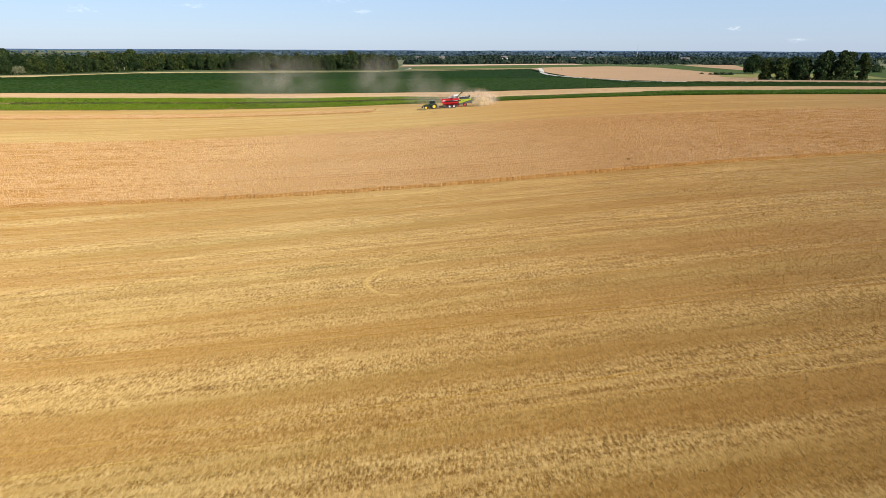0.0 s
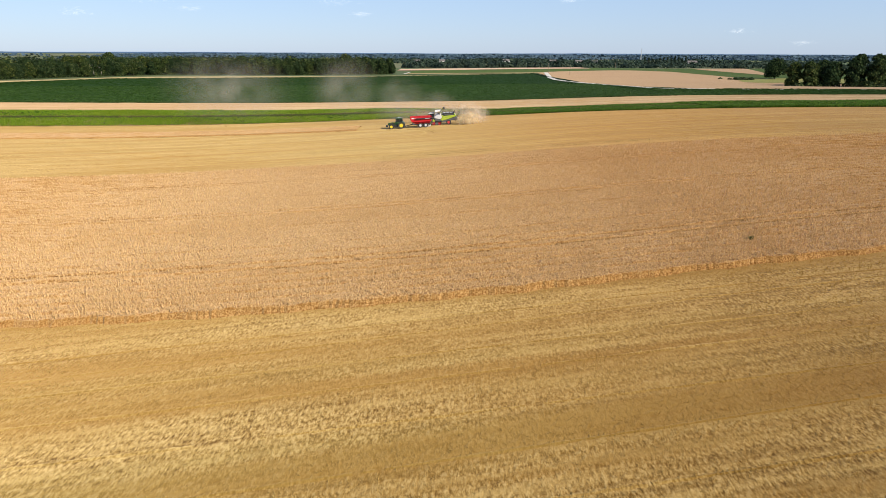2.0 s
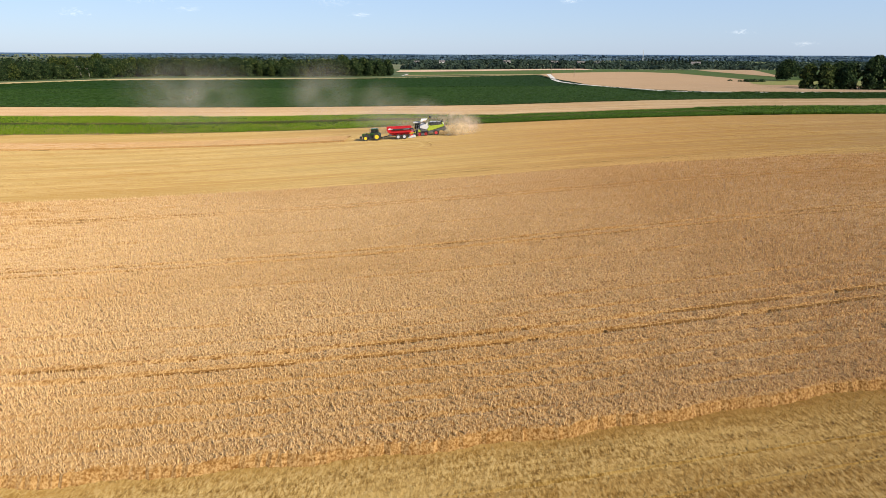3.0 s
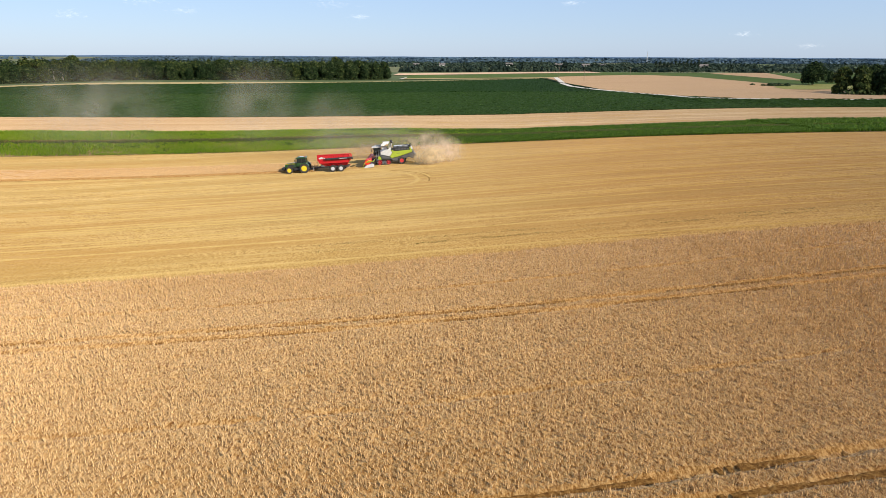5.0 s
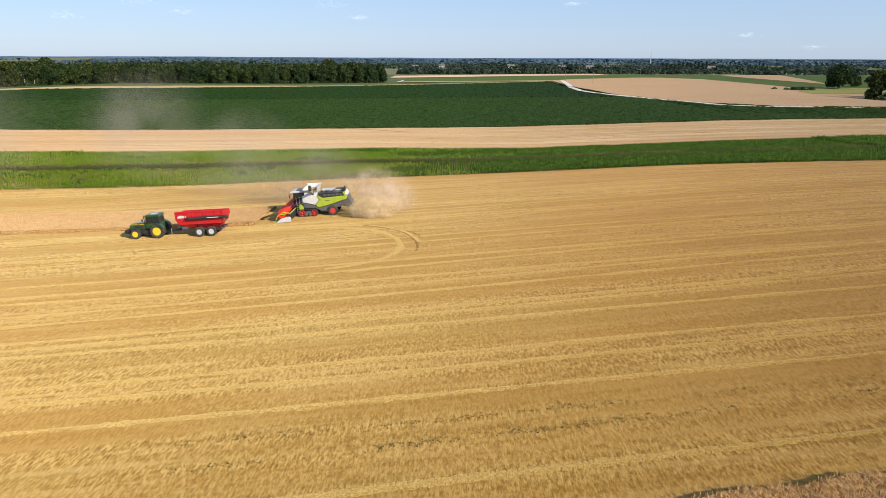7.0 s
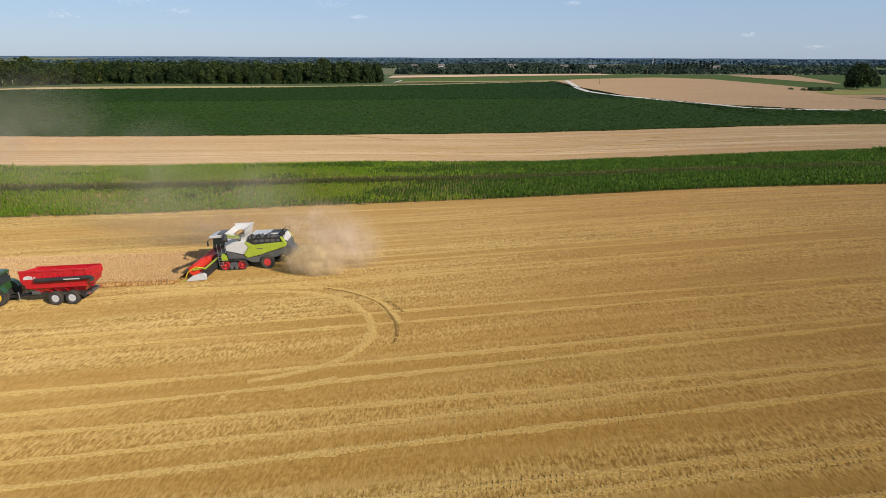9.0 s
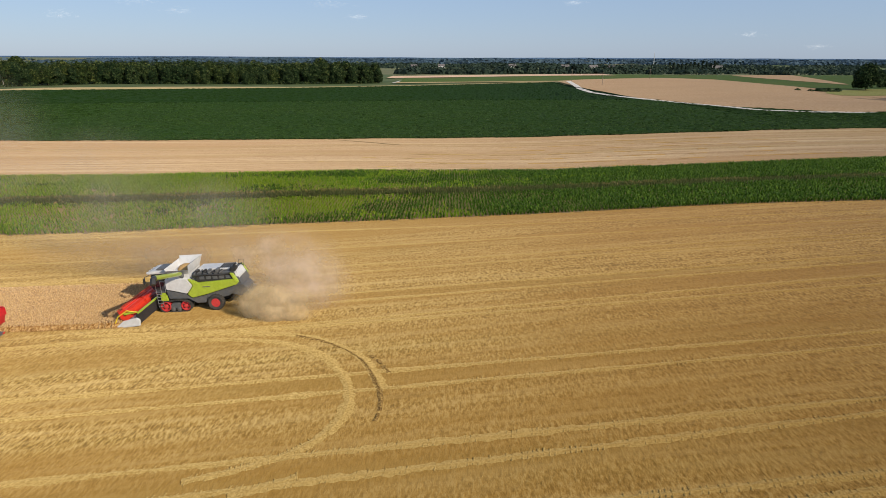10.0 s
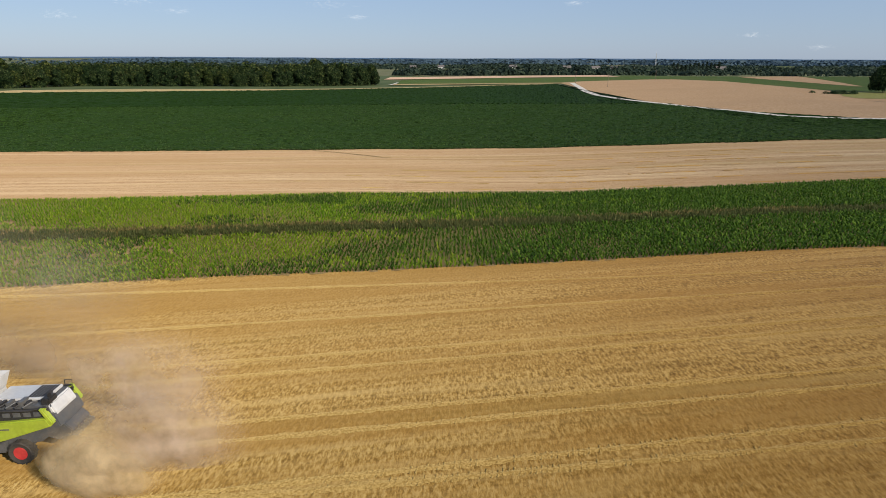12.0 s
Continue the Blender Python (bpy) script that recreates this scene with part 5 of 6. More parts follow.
    part("drawbar", slab([(-5.95, 0.5), (-5.95, 0.66), (-3.4, 1.15), (-3.0, 1.15), (-3.2, 0.85)], -0.14, 0.14, 0.03), BLACK_PART, t)
    for s in (-1, 1):
        part("drawbar_brace", pipe([(-5.0, s * 0.1, 0.75), (-3.0, s * 0.6, 0.95)], 0.07), BLACK_PART, t)
    part("jack", pipe([(-5.0, -0.3, 0.35), (-5.0, -0.3, 1.15)], 0.06), STEEL, t)
    part("ladder", pipe([(-3.85, -0.7, 1.2), (-3.9, -0.7, 3.0)], 0.025, 6), STEEL, t)
    part("ladder", pipe([(-3.85, -0.35, 1.2), (-3.9, -0.35, 3.0)], 0.025, 6), STEEL, t)
    for i in range(6):
        part("rung", pipe([(-3.87, -0.7, 1.35 + i * 0.3), (-3.87, -0.35, 1.35 + i * 0.3)], 0.02, 6), STEEL, t)
    part("gearbox", box(-3.3, -2.5, -0.9, -0.4, 1.0, 1.5, 0.06), GREY_PAINT, t)
    part("rear_bumper", box(2.1, 2.4, -1.15, 1.15, 0.85, 1.05, 0.03), GREY_PAINT, t)
    for y in (-1, 1):
        part("tail_light", box(2.39, 2.44, y * 1.0 - 0.12, y * 1.0 + 0.12, 0.9, 1.02, 0.01), REEL_PAINT, t)
        part("mudguard", slab([(1.6, 1.0), (1.66, 1.06), (2.0, 1.0), (2.05, 0.7), (1.98, 0.68)], y * 0.75, y * 1.3, 0.02), BLACK_PART, t)
    return t


# ---- combine harvester ----
TRACK_WHEELS = []


def track_unit(parent, y):
    """One crawler track: belt round two red wheels, with lugs, small rollers and a grey frame."""
    t = new("track_unit")
    t.parent = parent
    t.location = (-3.72, y, 0)
    def loop(grow, n=12):
        r0, r1, z0, z1 = 0.56 + grow, 0.53 + grow, 0.57, 0.56
        top = 1.18 + grow
        pts = [(-0.92 + math.cos(a) * r0, z0 + math.sin(a) * r0) for a in np.linspace(-math.pi / 2, -math.pi * 1.35, n)]
        pts += [(-0.15, top - 0.02), (0.3, top)]
        pts += [(0.92 + math.cos(a) * r1, z1 + math.sin(a) * r1) for a in np.linspace(math.pi * 0.4, -math.pi / 2, n)]
        return pts
    outer, inner = loop(0.0), loop(-0.07)
    bm = bmesh.new()
    h = 0.31
    n = len(outer)
    ring = [[bm.verts.new((x, yy, z)) for x, z in prof] for prof, yy in ((outer, -h), (outer, h), (inner, h), (inner, -h))]
    for a, b in zip(ring, ring[1:] + ring[:1]):
        for k in range(n):
            bm.faces.new((a[k], a[(k + 1) % n], b[(k + 1) % n], b[k]))
    bmesh.ops.recalc_face_normals(bm, faces=bm.faces)
    belt_ob = part("belt", bm, RUBBER, t, "black rubber crawler belt")
    pts = [Vector((x, 0, z)) for x, z in outer] + [Vector((outer[0][0], 0, outer[0][1]))]
    length = sum((b - a).length for a, b in zip(pts[:-1], pts[1:]))
    for k in range(34):
        d = k * length / 34
        for a, b in zip(pts[:-1], pts[1:]):
            if d <= (b - a).length:
                p, way = a + (b - a).normalized() * d, (b - a).normalized()
                break
            d -= (b - a).length
        ang = math.atan2(way.z, way.x)
        bm = bmesh.new()
        add_box(bm, -0.045, 0.045, -h, h, -0.03, 0.03, Matrix.Translation(p) @ Matrix.Rotation(-ang, 4, "Y"))
        part("lug", bm, RUBBER, belt_ob)
    s = -1 if y < 0 else 1
    for x, r in ((-0.92, 0.47), (0.92, 0.44)):
        w = new("track_wheel")
        w.parent = t
        w.location = (x, 0, 0.57)
        part("rim", lathe([(r, -s * 0.2), (r, s * 0.25), (r * 0.86, s * 0.27), (r * 0.8, s * 0.12), (r * 0.42, s * 0.08), (r * 0.36, s * 0.3), (r * 0.1, s * 0.32)], 24), WHEEL_RED, w, "red track wheel")
        for k in range(5):
            bm = bmesh.new()
            a = k * 2 * math.pi / 5
            add_box(bm, r * 0.48, r * 0.74, s * 0.12, s * 0.16, -r * 0.1, r * 0.1, Matrix.Rotation(a, 4, "Y"))
            part("hole", bm, BLACK_PART, w)
        TRACK_WHEELS.append((w, (x, 0, 0.57), 0.55))
    for x in (-0.28, 0.28):
        part("roller", lathe([(0.2, -0.26), (0.2, 0.26), (0.08, 0.29)] if s > 0 else [(0.2, 0.26), (0.2, -0.26), (0.08, -0.29)], 16), GREY_PAINT, t).location = (x, 0, 0.28)
    part("track_frame", slab([(-0.55, 0.45), (-0.35, 0.85), (0.3, 0.9), (0.6, 0.5), (0.3, 0.36), (-0.3, 0.36)], -0.24, 0.24, 0.04), GREY_PAINT, t)


def make_combine():
    t = thing("combine_harvester", "white and lime-green combine harvester with a red reel, cutting wheat", "combine")
    part("chassis", slab([(-4.9, 0.95), (-4.9, 2.3), (-4.3, 3.0), (2.2, 3.0), (2.5, 2.2), (1.2, 1.25), (-1.2, 0.8)], -1.25, 1.25, 0.06), GREY_PAINT, t)
    for s in (-1, 1):
        y0, y1 = s * 1.25, s * 1.62
        side = part("side_panel_white", slab([(-4.35, 3.18), (-2.3, 3.14), (-1.88, 2.5), (-2.5, 1.72), (-4.35, 2.2)], y0, y1, 0.07), WHITE_PAINT, t, "white side panel")
        part("side_panel_lime", slab([(-2.26, 3.14), (-1.35, 2.72), (2.0, 2.92), (2.2, 2.42), (-0.75, 1.6), (-2.1, 1.32), (-2.46, 1.7), (-1.84, 2.5)], y0, y1 + s * 0.02, 0.07), LIME_PAINT, t, "lime-green side panel")
        part("name_bar", box(-0.95, -0.25, y1 + s * 0.02, y1 + s * 0.026, 2.3, 2.38, 0.0), GREY_PAINT, side)
        part("skirt", slab([(-4.35, 2.14), (-2.55, 1.66), (-2.1, 1.28), (-0.8, 1.5), (-0.85, 0.8), (-1.7, 0.78), (-2.4, 1.24), (-4.2, 1.3)], y0, y1 - s * 0.04, 0.05), GREY_PAINT, t, "dark grey lower panel")
        part("rear_quarter", slab([(1.62, 3.5), (1.9, 3.46), (2.34, 2.6), (2.1, 2.36), (1.9, 2.9)], s * 1.22, s * 1.6, 0.06), LIME_PAINT, t, "lime-green rear corner")
        part("front_post", slab([(-4.95, 1.0), (-4.95, 1.95), (-4.55, 1.98), (-4.5, 1.0)], s * 1.2, s * 1.5, 0.04), LIME_PAINT, t)
        part("engine_side", box(-1.55, 2.0, s * 1.15, s * 1.4, 2.75, 3.38, 0.04), BLACK_PART, t)
        for i in range(5):
            part("engine_vent", box(-1.2 + i * 0.6, -0.75 + i * 0.6, s * 1.4, s * 1.43, 2.98, 3.26, 0.01), GREY_PAINT, t)
        part("deck_pipe", pipe([(-1.8, s * 1.38, 3.32), (-0.6, s * 1.46, 3.42), (1.0, s * 1.42, 3.36), (1.9, s * 1.3, 3.5)], 0.07, 8), BLACK_PART, t)
    part("rear_hood", slab([(1.75, 3.0), (1.8, 3.5), (1.98, 3.52), (2.25, 2.95), (2.3, 2.55), (2.1, 2.2)], -1.05, 1.05, 0.08), WHITE_PAINT, t, "white rear hood")
    part("engine_deck", slab([(-1.85, 2.95), (-1.85, 3.45), (1.9, 3.5), (2.0, 3.0)], -1.15, 1.15, 0.04), GREY_PAINT, t)
    part("deck_cover", box(-1.7, 1.55, -0.55, 1.15, 3.5, 3.68, 0.05), WHITE_PAINT, t, "white engine cover")
    for i in range(6):
        part("cooler_slat", box(0.36 + i * 0.19, 0.5 + i * 0.19, -0.4, 1.0, 3.66, 3.71, 0.01), BLACK_PART, t)
    r = random.Random(12)
    for i in range(7):
        x = -1.6 + i * 0.36
        part("engine_box", box(x, x + r.uniform(0.14, 0.3), -1.1, -0.4 - r.uniform(0, 0.25), 3.44, 3.5 + r.uniform(0.05, 0.3), 0.02), (BLACK_PART, GREY_PAINT)[i % 2], t)
    for i in range(5):
        x = -1.5 + i * 0.5
        part("engine_hose", pipe([(x, -1.12, 3.2), (x + 0.12, -1.3, 3.52), (x + 0.4, -0.9, 3.62), (x + 0.6, -0.45, 3.48)], 0.045, 6), BLACK_PART if i % 2 else GREY_PAINT, t)
    part("exhaust", pipe([(1.85, -0.7, 3.4), (1.85, -0.7, 4.0), (2.05, -0.7, 4.15)], 0.11), BLACK_PART, t)
    part("air_intake", box(1.5, 2.0, -1.1, -0.2, 3.45, 3.85, 0.08), BLACK_PART, t)
    for y in (-1.1, 1.1):
        part("rear_rail", pipe([(2.1, y, 3.4), (2.15, y, 3.95), (1.7, y, 3.95), (1.65, y, 3.4)], 0.025, 6), BLACK_PART, t)
    # grain tank with its raised flaps
    part("grain_tank", box(-4.05, -2.15, -1.42, 1.42, 2.95, 3.62, 0.05), WHITE_PAINT, t, "white grain tank")
    flaps = (((-4.0, -1.4), (-2.15, -1.4), (-4.1, -1.72), (-1.95, -1.72)), ((-4.0, 1.4), (-2.15, 1.4), (-4.1, 1.72), (-1.95, 1.72)),
             ((-4.0, -1.4), (-4.0, 1.4), (-4.12, -1.72), (-4.12, 1.72)), ((-2.15, -1.4), (-2.15, 1.4), (-1.93, -1.72), (-1.93, 1.72)))
    for k, (a, b, c, d) in enumerate(flaps):
        z0, z1 = 3.6, (4.0, 4.45, 4.2, 4.45)[k]
        bm = bmesh.new()
        lo = [bm.verts.new((*p, z)) for p, z in ((a, z0), (b, z0), (d, z1), (c, z1))]
        cen = Vector((-3.05, 0, 3.9))
        hi = [bm.verts.new(v.co + (cen - v.co).normalized() * 0.06) for v in lo]
        for f in (lo, hi[::-1], *[(lo[i], hi[i], hi[(i + 1) % 4], lo[(i + 1) % 4]) for i in range(4)]):
            bm.faces.new(f)
        bmesh.ops.recalc_face_normals(bm, faces=bm.faces)
        part("tank_flap", bm, WHITE_PAINT if k else STEEL, t)
    heap = bmesh.new()
    bmesh.ops.create_uvsphere(heap, u_segments=16, v_segments=8, radius=1, matrix=Matrix.Translation((-3.0, 0.2, 3.55)) @ Matrix.Diagonal((0.7, 0.9, 0.5, 1)))
    part("grain_heap", heap, GRAIN, t, "brown wheat grain heap", True)
    # cab
    cab = part("cab", slab([(-5.75, 1.95), (-5.9, 2.3), (-4.45, 2.3), (-4.4, 1.95)], -0.98, 0.98, 0.05), BLACK_PART, t)
    part("cab_glass", slab([(-5.95, 2.3), (-5.7, 3.55), (-4.5, 3.55), (-4.45, 2.3)], -1.0, 1.0, 0.05, 0.98), GLASS, cab, "dark cab glass")
    part("cab_roof", slab([(-6.2, 3.56), (-6.1, 3.74), (-5.7, 3.84), (-4.3, 3.84), (-4.25, 3.56)], -1.08, 1.08, 0.07), WHITE_PAINT, cab, "pale cab roof")
    part("roof_box", box(-5.3, -4.4, -0.8, 0.8, 3.84, 3.98, 0.04), GREY_PAINT, cab)
    for y in (-0.7, -0.25, 0.25, 0.7):
        part("work_light", box(-6.24, -6.14, y - 0.1, y + 0.1, 3.6, 3.7, 0.01), SILVER, cab)
    for x, y in ((-5.85, -1.0), (-5.85, 1.0), (-4.5, -1.02), (-4.5, 1.02)):
        part("pillar", pipe([(x, y, 2.3), (x + (0.12 if x < -5 else 0), y * 0.99, 3.58)], 0.04, 6), BLACK_PART, cab)
    for s in (-1, 1):
        part("mirror_arm", pipe([(-5.9, s * 1.05, 3.5), (-6.15, s * 1.55, 3.45)], 0.025, 6), BLACK_PART, cab)
        part("mirror", box(-6.2, -6.1, s * 1.45, s * 1.75, 2.85, 3.4, 0.03), BLACK_PART, cab)
    # ladder and platform on the near side
    part("platform", box(-5.4, -4.4, -1.6, -1.0, 1.95, 2.03, 0.01), GREY_PAINT, t)
    for x in (-5.25, -4.8):
        part("ladder_rail", pipe([(x, -1.58, 0.55), (x, -1.58, 2.0), (x, -1.58, 3.0)], 0.03, 6), STEEL, t)
    for i in range(5):
        part("ladder_step", box(-5.25, -4.8, -1.68, -1.48, 0.6 + i * 0.3, 0.64 + i * 0.3, 0.01), STEEL, t)
    part("handrail", pipe([(-4.8, -1.58, 3.0), (-4.4, -1.58, 3.0), (-4.4, -1.58, 2.0)], 0.025, 6), STEEL, t)
    part("fender_lime", slab([(-4.95, 1.15), (-4.95, 1.75), (-4.35, 1.75), (-4.25, 1.15)], -1.5, -1.62, 0.03), LIME_PAINT, t)
    for y in (-1.32, 1.32):
        track_unit(t, y)
    part("front_axle", box(-3.95, -3.5, -1.1, 1.1, 0.55, 1.1, 0.05), GREY_PAINT, t)
    wheel_pair(t, 0, 1.38, 0.75, 0.56, 0.40, WHEEL_RED, lugs=18, label="red wheel rim")
    part("rear_axle", box(-0.12, 0.12, -1.2, 1.2, 0.6, 0.85, 0.04), GREY_PAINT, t)
    # chopper and spreader at the tail
    part("chopper", slab([(1.2, 1.35), (1.3, 2.2), (2.5, 2.2), (2.9, 1.75), (2.75, 1.3), (2.2, 1.05)], -0.95, 0.95, 0.05), GREY_PAINT, t)
    for i in range(7):
        y = -0.84 + i * 0.28
        part("spreader_vane", slab([(2.5, 1.75), (3.15, 1.5), (3.1, 1.25), (2.6, 1.3)], y, y + 0.03, 0.0), STEEL, t)
    # unloading tube swung out to the near side
    part("tube_elbow", pipe([(-2.75, -1.0, 3.1), (-2.78, -1.4, 3.5), (-2.7, -1.9, 3.75)], 0.25, 12), GREY_PAINT, t)
    tube_ob = part("unloading_tube", pipe([(-2.72, -1.8, 3.72), (-1.2, -9.5, 5.95)], 0.2, 14), LIME_PAINT, t, "lime-green unloading tube swung out")
    part("spout", pipe([(-1.21, -9.45, 5.93), (-1.1, -9.85, 5.95), (-1.06, -10.1, 5.6)], 0.22, 12), BLACK_PART, tube_ob)
    # feeder house and header
    part("feeder_house", slab([(-6.3, 0.55), (-6.35, 1.15), (-4.7, 2.1), (-4.5, 1.2)], -0.75, 0.75, 0.05), BLACK_PART, t)
    hw = 4.75
    head = part("header_back", slab([(-6.35, 0.3), (-6.3, 1.25), (-6.15, 1.3), (-6.05, 0.3)], -hw, hw, 0.04), BLACK_PART, t, "dark header back")
    head.location.x = 0.5
    part("header_beam", box(-6.2, -6.02, -hw, hw, 1.24, 1.4, 0.04), LIME_PAINT, head, "lime-green header beam")
    part("header_floor", slab([(-8.0, 0.14), (-7.6, 0.24), (-6.3, 0.34), (-6.3, 0.24), (-7.6, 0.12)], -hw, hw, 0.0), STEEL, head)
    part("knife_bar", box(-8.1, -7.95, -hw, hw, 0.12, 0.18, 0.01), BLACK_PART, head)
    auger = bmesh.new()
    tube(auger, [(-6.75, -hw + 0.1, 0.68), (-6.75, hw - 0.1, 0.68)], [0.2, 0.2], 12)
    for i in range(60):
        yv = -hw + 0.2 + i * (2 * hw - 0.4) / 60
        a = i * 0.9
        add_box(auger, -6.75 + math.cos(a) * 0.2, -6.75 + math.cos(a) * 0.3, yv, yv + 0.16, 0.62, 0.74, Matrix.Translation((-6.75, 0, 0.68)) @ Matrix.Rotation(a, 4, "Y") @ Matrix.Translation((6.75, 0, -0.68)))
    part("auger", auger, STEEL, head)
    for s in (-1, 1):
        part("divider", slab([(-8.2, 0.12), (-7.4, 0.7), (-6.2, 0.95), (-5.95, 0.75), (-6.0, 0.2), (-7.5, 0.1)], s * hw, s * (hw + 0.22), 0.05), WHITE_PAINT, head, "white crop divider")
        part("divider_nose", pipe([(-8.0, s * (hw + 0.1), 0.25), (-8.6, s * (hw + 0.1), 0.1)], 0.05, 6), LIME_PAINT, head)
        part("reel_arm", slab([(-6.2, 1.35), (-6.2, 1.5), (-7.35, 1.35), (-7.4, 1.15)], s * (hw - 0.12), s * (hw - 0.02), 0.01), LIME_PAINT, head)
        part("guard_rail", pipe([(-6.2, s * hw, 1.4), (-7.0, s * (hw + 0.05), 1.6), (-7.9, s * (hw + 0.05), 1.05), (-8.2, s * (hw + 0.05), 0.5)], 0.05, 6), YELLOW_PAINT, head)
    reel = new("reel")
    reel.parent = t
    reel.location = (-6.85, 0, 1.12)
    reel["label"] = "red tined reel"
    part("reel_axle", pipe([(0, -hw + 0.15, 0), (0, hw - 0.15, 0)], 0.11, 10), REEL_PAINT, reel)
    for k in range(6):
        a = k * math.pi / 3
        x, z = math.cos(a) * 0.56, math.sin(a) * 0.56
        part("bat", pipe([(x, -hw + 0.2, z), (x, hw - 0.2, z)], 0.055, 8), REEL_PAINT, reel)
        tines = bmesh.new()
        for i in range(44):
            y = -hw + 0.25 + i * 0.208
            add_box(tines, x - 0.015, x + 0.015, y, y + 0.06, z - 0.26, z)
        part("tines", tines, REEL_PAINT, reel)
        for y in (-hw + 0.2, -1.6, 1.6, hw - 0.2):
            bm = bmesh.new()
            add_box(bm, 0, 0.56, y - 0.03, y + 0.03, -0.05, 0.05, Matrix.Rotation(-a, 4, "Y"))
            part("reel_spoke", bm, REEL_PAINT, reel)
    for k in range(3):
        y = -3.2 + k * 3.2
        part("reel_shield", lathe([(0.5, y - 1.4), (0.52, y - 1.39), (0.52, y + 1.39), (0.5, y + 1.4)], 12), REEL_PAINT, reel)
    return t, reel


tractor = make_tractor()
cart = make_cart()
combine, REEL = make_combine()


# ---- dust: clouds of loose specks, each cloud one thing that drifts ----
def dust_cloud(name, blobs, size, mat, label, seed, even=0.35):
    """Specks strewn about blobs of (x, y, z, spread x, y, z, count); thick in the middle, thin outside."""
    r = np.random.RandomState(seed)
    pts = []
    for x, y, z, sx, sy, sz, n in blobs:
        p = r.randn(n, 3) * (sx, sy, sz)
        swirl = lumps(p[:, 0] + 50, p[:, 2] + p[:, 1] * 0.4 + 50, max(sx, sz) * 0.8, seed) * 0.6 + lumps(p[:, 0] + 9, p[:, 2] + 9, max(sx, sz) * 0.3, seed + 1) * 0.4
        p = p[r.rand(n) < np.clip(even + (swirl - 0.5) * 1.6 + 0.3, 0, 1)]
        pts.append(p + (x, y, z))
    p = np.concatenate(pts)
    p[:, 2] = np.abs(p[:, 2])
    n = len(p)
    # light flakes, more of them lying across the light than along it
    way = np.array(sun_way)[None] + 0.4 * r.randn(n, 3)
    a = np.cross(way, r.randn(n, 3))
    a /= np.linalg.norm(a, axis=1)[:, None]
    b = np.cross(way, a)
    b /= np.linalg.norm(b, axis=1)[:, None]
    s = size * (0.5 + r.rand(n, 1))
    v = np.stack([p, p + a * s, p + b * s], 1).reshape(-1, 3)
    ob = np_mesh(name, v, np.arange(3 * n).reshape(-1, 3), mat)
    return tagged(ob, label)


def billow(parent, x, y, z, wide, deep, high, mat, seed):
    """One rounded, lumpy billow of dust, open behind."""
    nu, nv = 40, 26
    u, v = np.meshgrid(np.linspace(0, 2 * np.pi, nu), np.linspace(0.0005, 1.35, nv))
    bump = 0.8 + 0.25 * lumps(np.cos(u) * np.sin(v) * 2.2 + 20, np.sin(u) * np.sin(v) * 2.2 + 20, 1.0, seed) + 0.1 * lumps(np.cos(u) * np.sin(v) * 5 + 20, np.sin(u) * np.sin(v) * 5 + 20, 1.0, seed + 1)
    X, Z, Y = np.cos(u) * np.sin(v) * wide * bump, np.sin(u) * np.sin(v) * high * bump, -np.cos(v) * deep * bump
    pts = np.stack([X + x, Y + y, Z + z], -1).reshape(-1, 3)
    ob = np_mesh("billow", pts, grid_faces(nu, nv), mat, True)
    ob.parent = parent
    return ob


chaff = thing("chaff_cloud", "dense yellowish chaff thrown out behind the combine", "dust")
specks = dust_cloud("chaff_specks", [(3.6, -0.6, 1.3, 0.5, 0.7, 0.4, 14000), (4.8, -2.4, 0.9, 0.8, 1.0, 0.5, 16000)], 0.016, DUST, "", 61)
specks.parent = chaff
for k, (x, y, z, w, d, h) in enumerate(((4.7, -2.6, 1.3, 3.0, 1.5, 2.3), (6.9, -3.8, 1.6, 3.8, 1.7, 2.6))):
    billow(chaff, x, y, z, w, d, h, CORE_BILLOW, 400 + 3 * k)
puff = thing("straw_dust_cloud", "pinkish dust billowing round the chaff", "dust")
for k, (x, y, z, w, d, h) in enumerate(((8.4, -1.2, 2.1, 6.6, 2.2, 4.2), (4.6, 3.6, 3.2, 8.0, 1.9, 4.2))):
    billow(puff, x, y, z, w, d, h, PINK_BILLOW, 430 + 3 * k)
veil = thing("dust_veil", "thin brownish dust hanging beside the combine", "dust")
for k, (x, y, z, w, d, h) in enumerate(((-6, 12, 1.9, 15, 3, 4.0),)):
    billow(veil, x, y, z, w, d, h, BROWN_BILLOW, 460 + 3 * k)
PLUMES = []
# place east of the combine, distance, share of the combine's way, drift; billows of (x, z, half width, half height)
for k, (x, y, follow, drift, blobs) in enumerate((
        (-1, 258, 1.0, 0.0, ((-12, 3.0, 17, 5), (-4, 5.5, 9, 5.5))),
        (-14, 263, 1.0, 0.0, ((-2, 8, 10, 9),)),
        (-33, 268, 1.0, 0.0, ((-2, 11, 15, 13),)),
        (-68, 272, 1.0, 0.0, ((-6, 12, 30, 14),)))):
    ob = thing("drifting_dust", "faint dust plume drifting off over the maize", "dust", "dust plumes over the maize")
    for j, (bx, bz, w, h) in enumerate(blobs):
        billow(ob, bx, j * 2.0, bz, w, 2.0, h, PLUME_BILLOW, 500 + 7 * k + 3 * j)
    PLUMES.append((ob, x, y, follow, drift))


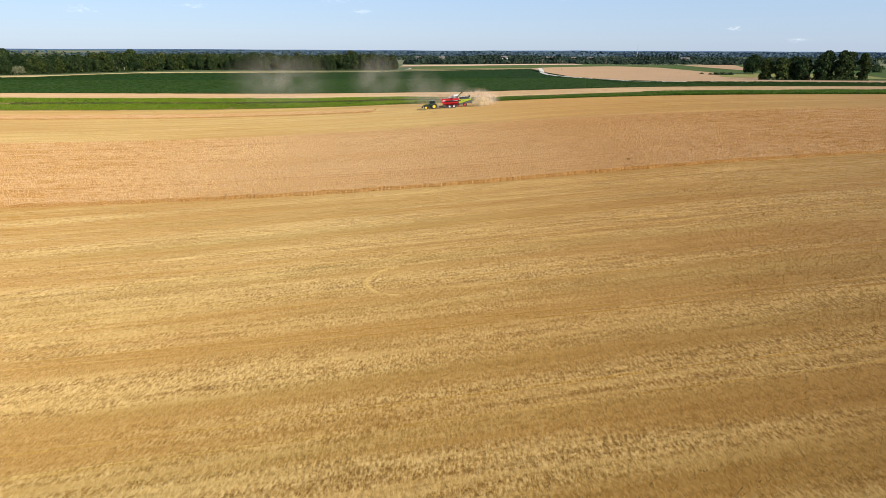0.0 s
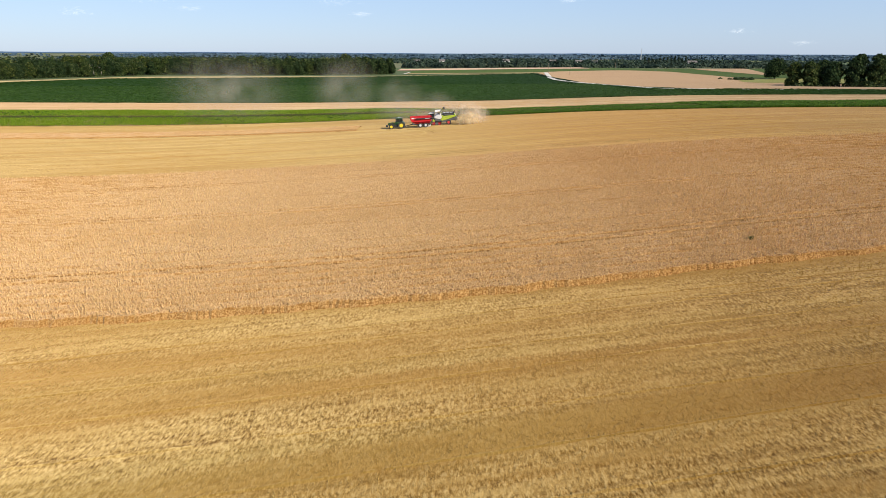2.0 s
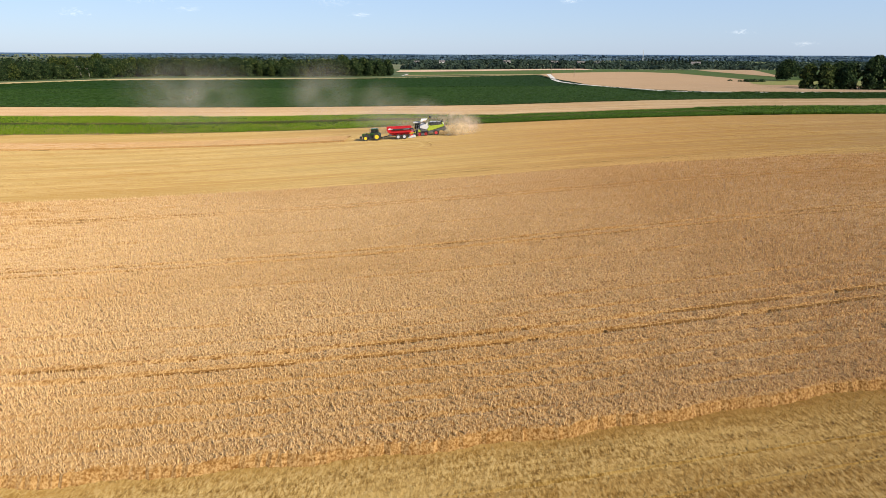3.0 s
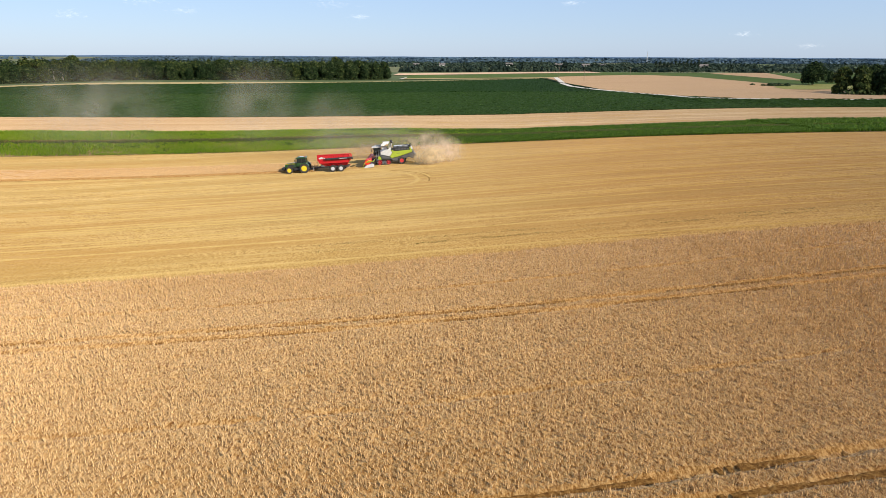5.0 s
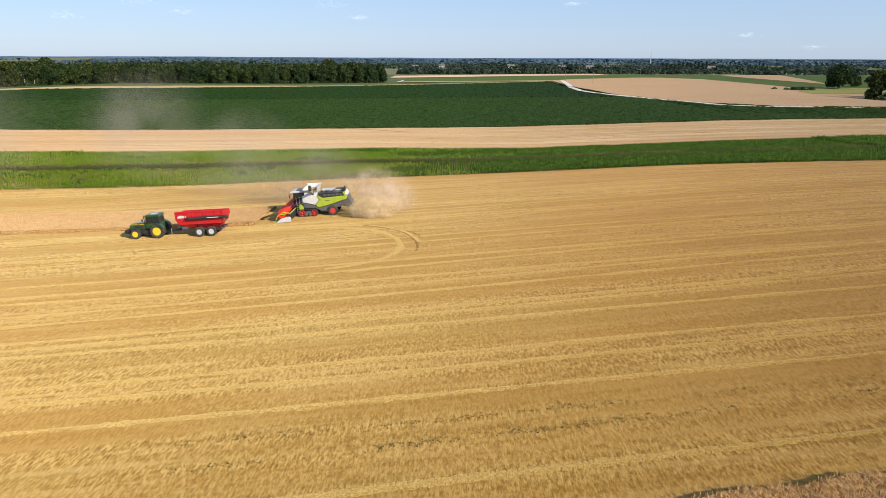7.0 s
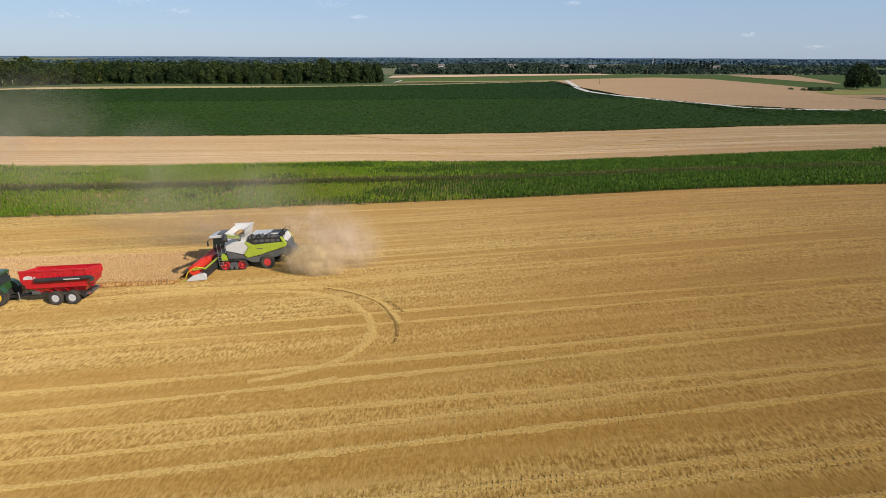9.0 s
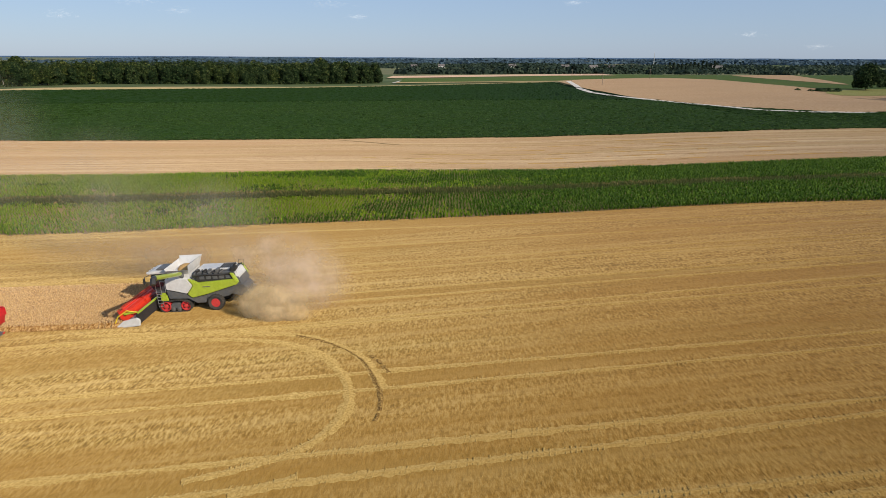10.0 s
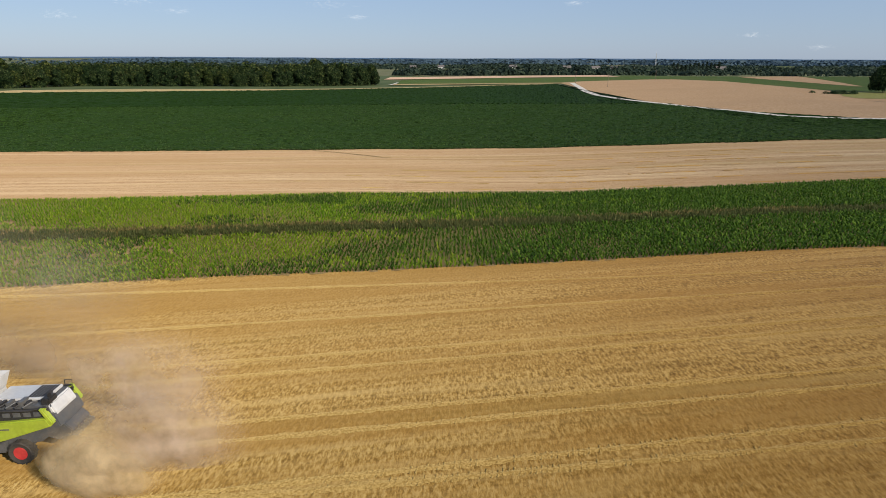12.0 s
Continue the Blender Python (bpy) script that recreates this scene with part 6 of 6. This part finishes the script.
# ---- what moves ----
LEAN = -3.42       # the field falls to the west by this many degrees
COMBINE_AT = [(0.0, 5.7, 250.2), (1.5, 0.5, 250.2), (3.0, -4.7, 250.3), (5.0, -11.9, 250.4), (6.0, -15.6, 250.3), (6.6, -17.9, 249.9), (7.0, -19.2, 249.7), (7.4, -19.7, 249.7), (9.0, -21.0, 249.8), (9.5, -21.7, 249.4), (10.5, -23.05, 248.6), (11.5, -24.5, 248.1), (12.0, -25.4, 247.9)]
TRACTOR_AT = [(0.0, -5.8, 244.9), (1.5, -13.1, 244.9), (3.0, -20.5, 244.7), (5.0, -31.1, 244.0), (6.0, -36.4, 242.8), (6.6, -39.8, 240.9), (7.0, -41.5, 240.0), (7.4, -42.3, 240.0), (9.0, -44.8, 240.7), (9.5, -45.9, 240.6), (10.5, -48.1, 240.6), (12.0, -51.4, 240.5)]
TIMES = [i * 0.1 for i in range(121)]


def gliding(rows, t):
    """A value between rows, eased so that speed changes gently."""
    ts = [q[0] for q in rows]
    out = []
    for c in range(1, len(rows[0])):
        vs = [q[c] for q in rows]
        out.append(sum(float(np.interp(min(max(t + o, 0), 12), ts, vs)) for o in (-0.3, -0.15, 0, 0.15, 0.3)) / 5)
    return out


def rolling(parts, travelled):
    for ob, place, radius in parts:
        walk(ob, [(t, pose(*place, 0, -math.degrees(d / radius) % 360, 0)) for t, d in zip(TIMES, travelled)])


def motions():
    at = [gliding(COMBINE_AT, t) for t in TIMES]
    cx = [p[0] for p in at]
    tr = [gliding(TRACTOR_AT, t) for t in TIMES]

    def beside(t, dx=0.0, tilt=0.0, swing=0.0):
        """Where the combine is at t, moved, tilted and swung by a little."""
        x, y = gliding(COMBINE_AT, t)
        return t, pose(x + dx, y, level(x, y), 0, LEAN + tilt, swing)

    some = TIMES[::4]
    walk(combine, [beside(t) for t in some])
    walk(tractor, [(t, pose(x, y, level(x, y), 0, LEAN, 0)) for t, (x, y) in list(zip(TIMES, tr))[::4]])
    walk(cart, [(t, pose(x + 6.6, y, level(x + 6.6, y), 0, LEAN, 0)) for t, (x, y) in list(zip(TIMES, tr))[::4]])
    gone_c = [cx[0] - x for x in cx]
    gone_t = [tr[0][0] - p[0] for p in tr]
    rolling([w for w in WHEELS if w[0].parent == combine] + TRACK_WHEELS, gone_c)
    rolling([w for w in WHEELS if w[0].parent != combine], gone_t)
    walk(REEL, [(t, pose(-6.85, 0, 1.12, 0, -(t * 130) % 360, 0)) for t in TIMES[::4]])
    walk(chaff, [beside(t, 0, 2.0 * math.sin(t * 2.1), 2.0 * math.sin(t * 1.3)) for t in some])
    walk(puff, [beside(t, 0.2 * math.sin(t * 1.7), 1.5 * math.sin(t * 1.6 + 1), 2.0 * math.sin(t * 1.1 + 2)) for t in some])
    walk(veil, [beside(t, -1.0 - 0.12 * t, 0, 2.0 * math.sin(t * 0.9)) for t in some])
    for ob, x, y, follow, drift in PLUMES:
        walk(ob, [(t, pose(x + gliding(COMBINE_AT, t)[0] * follow - drift * t, y, level(x, y), 0, 1.5 * math.sin(t * 0.7), 0)) for t in TIMES[::10]])


motions()
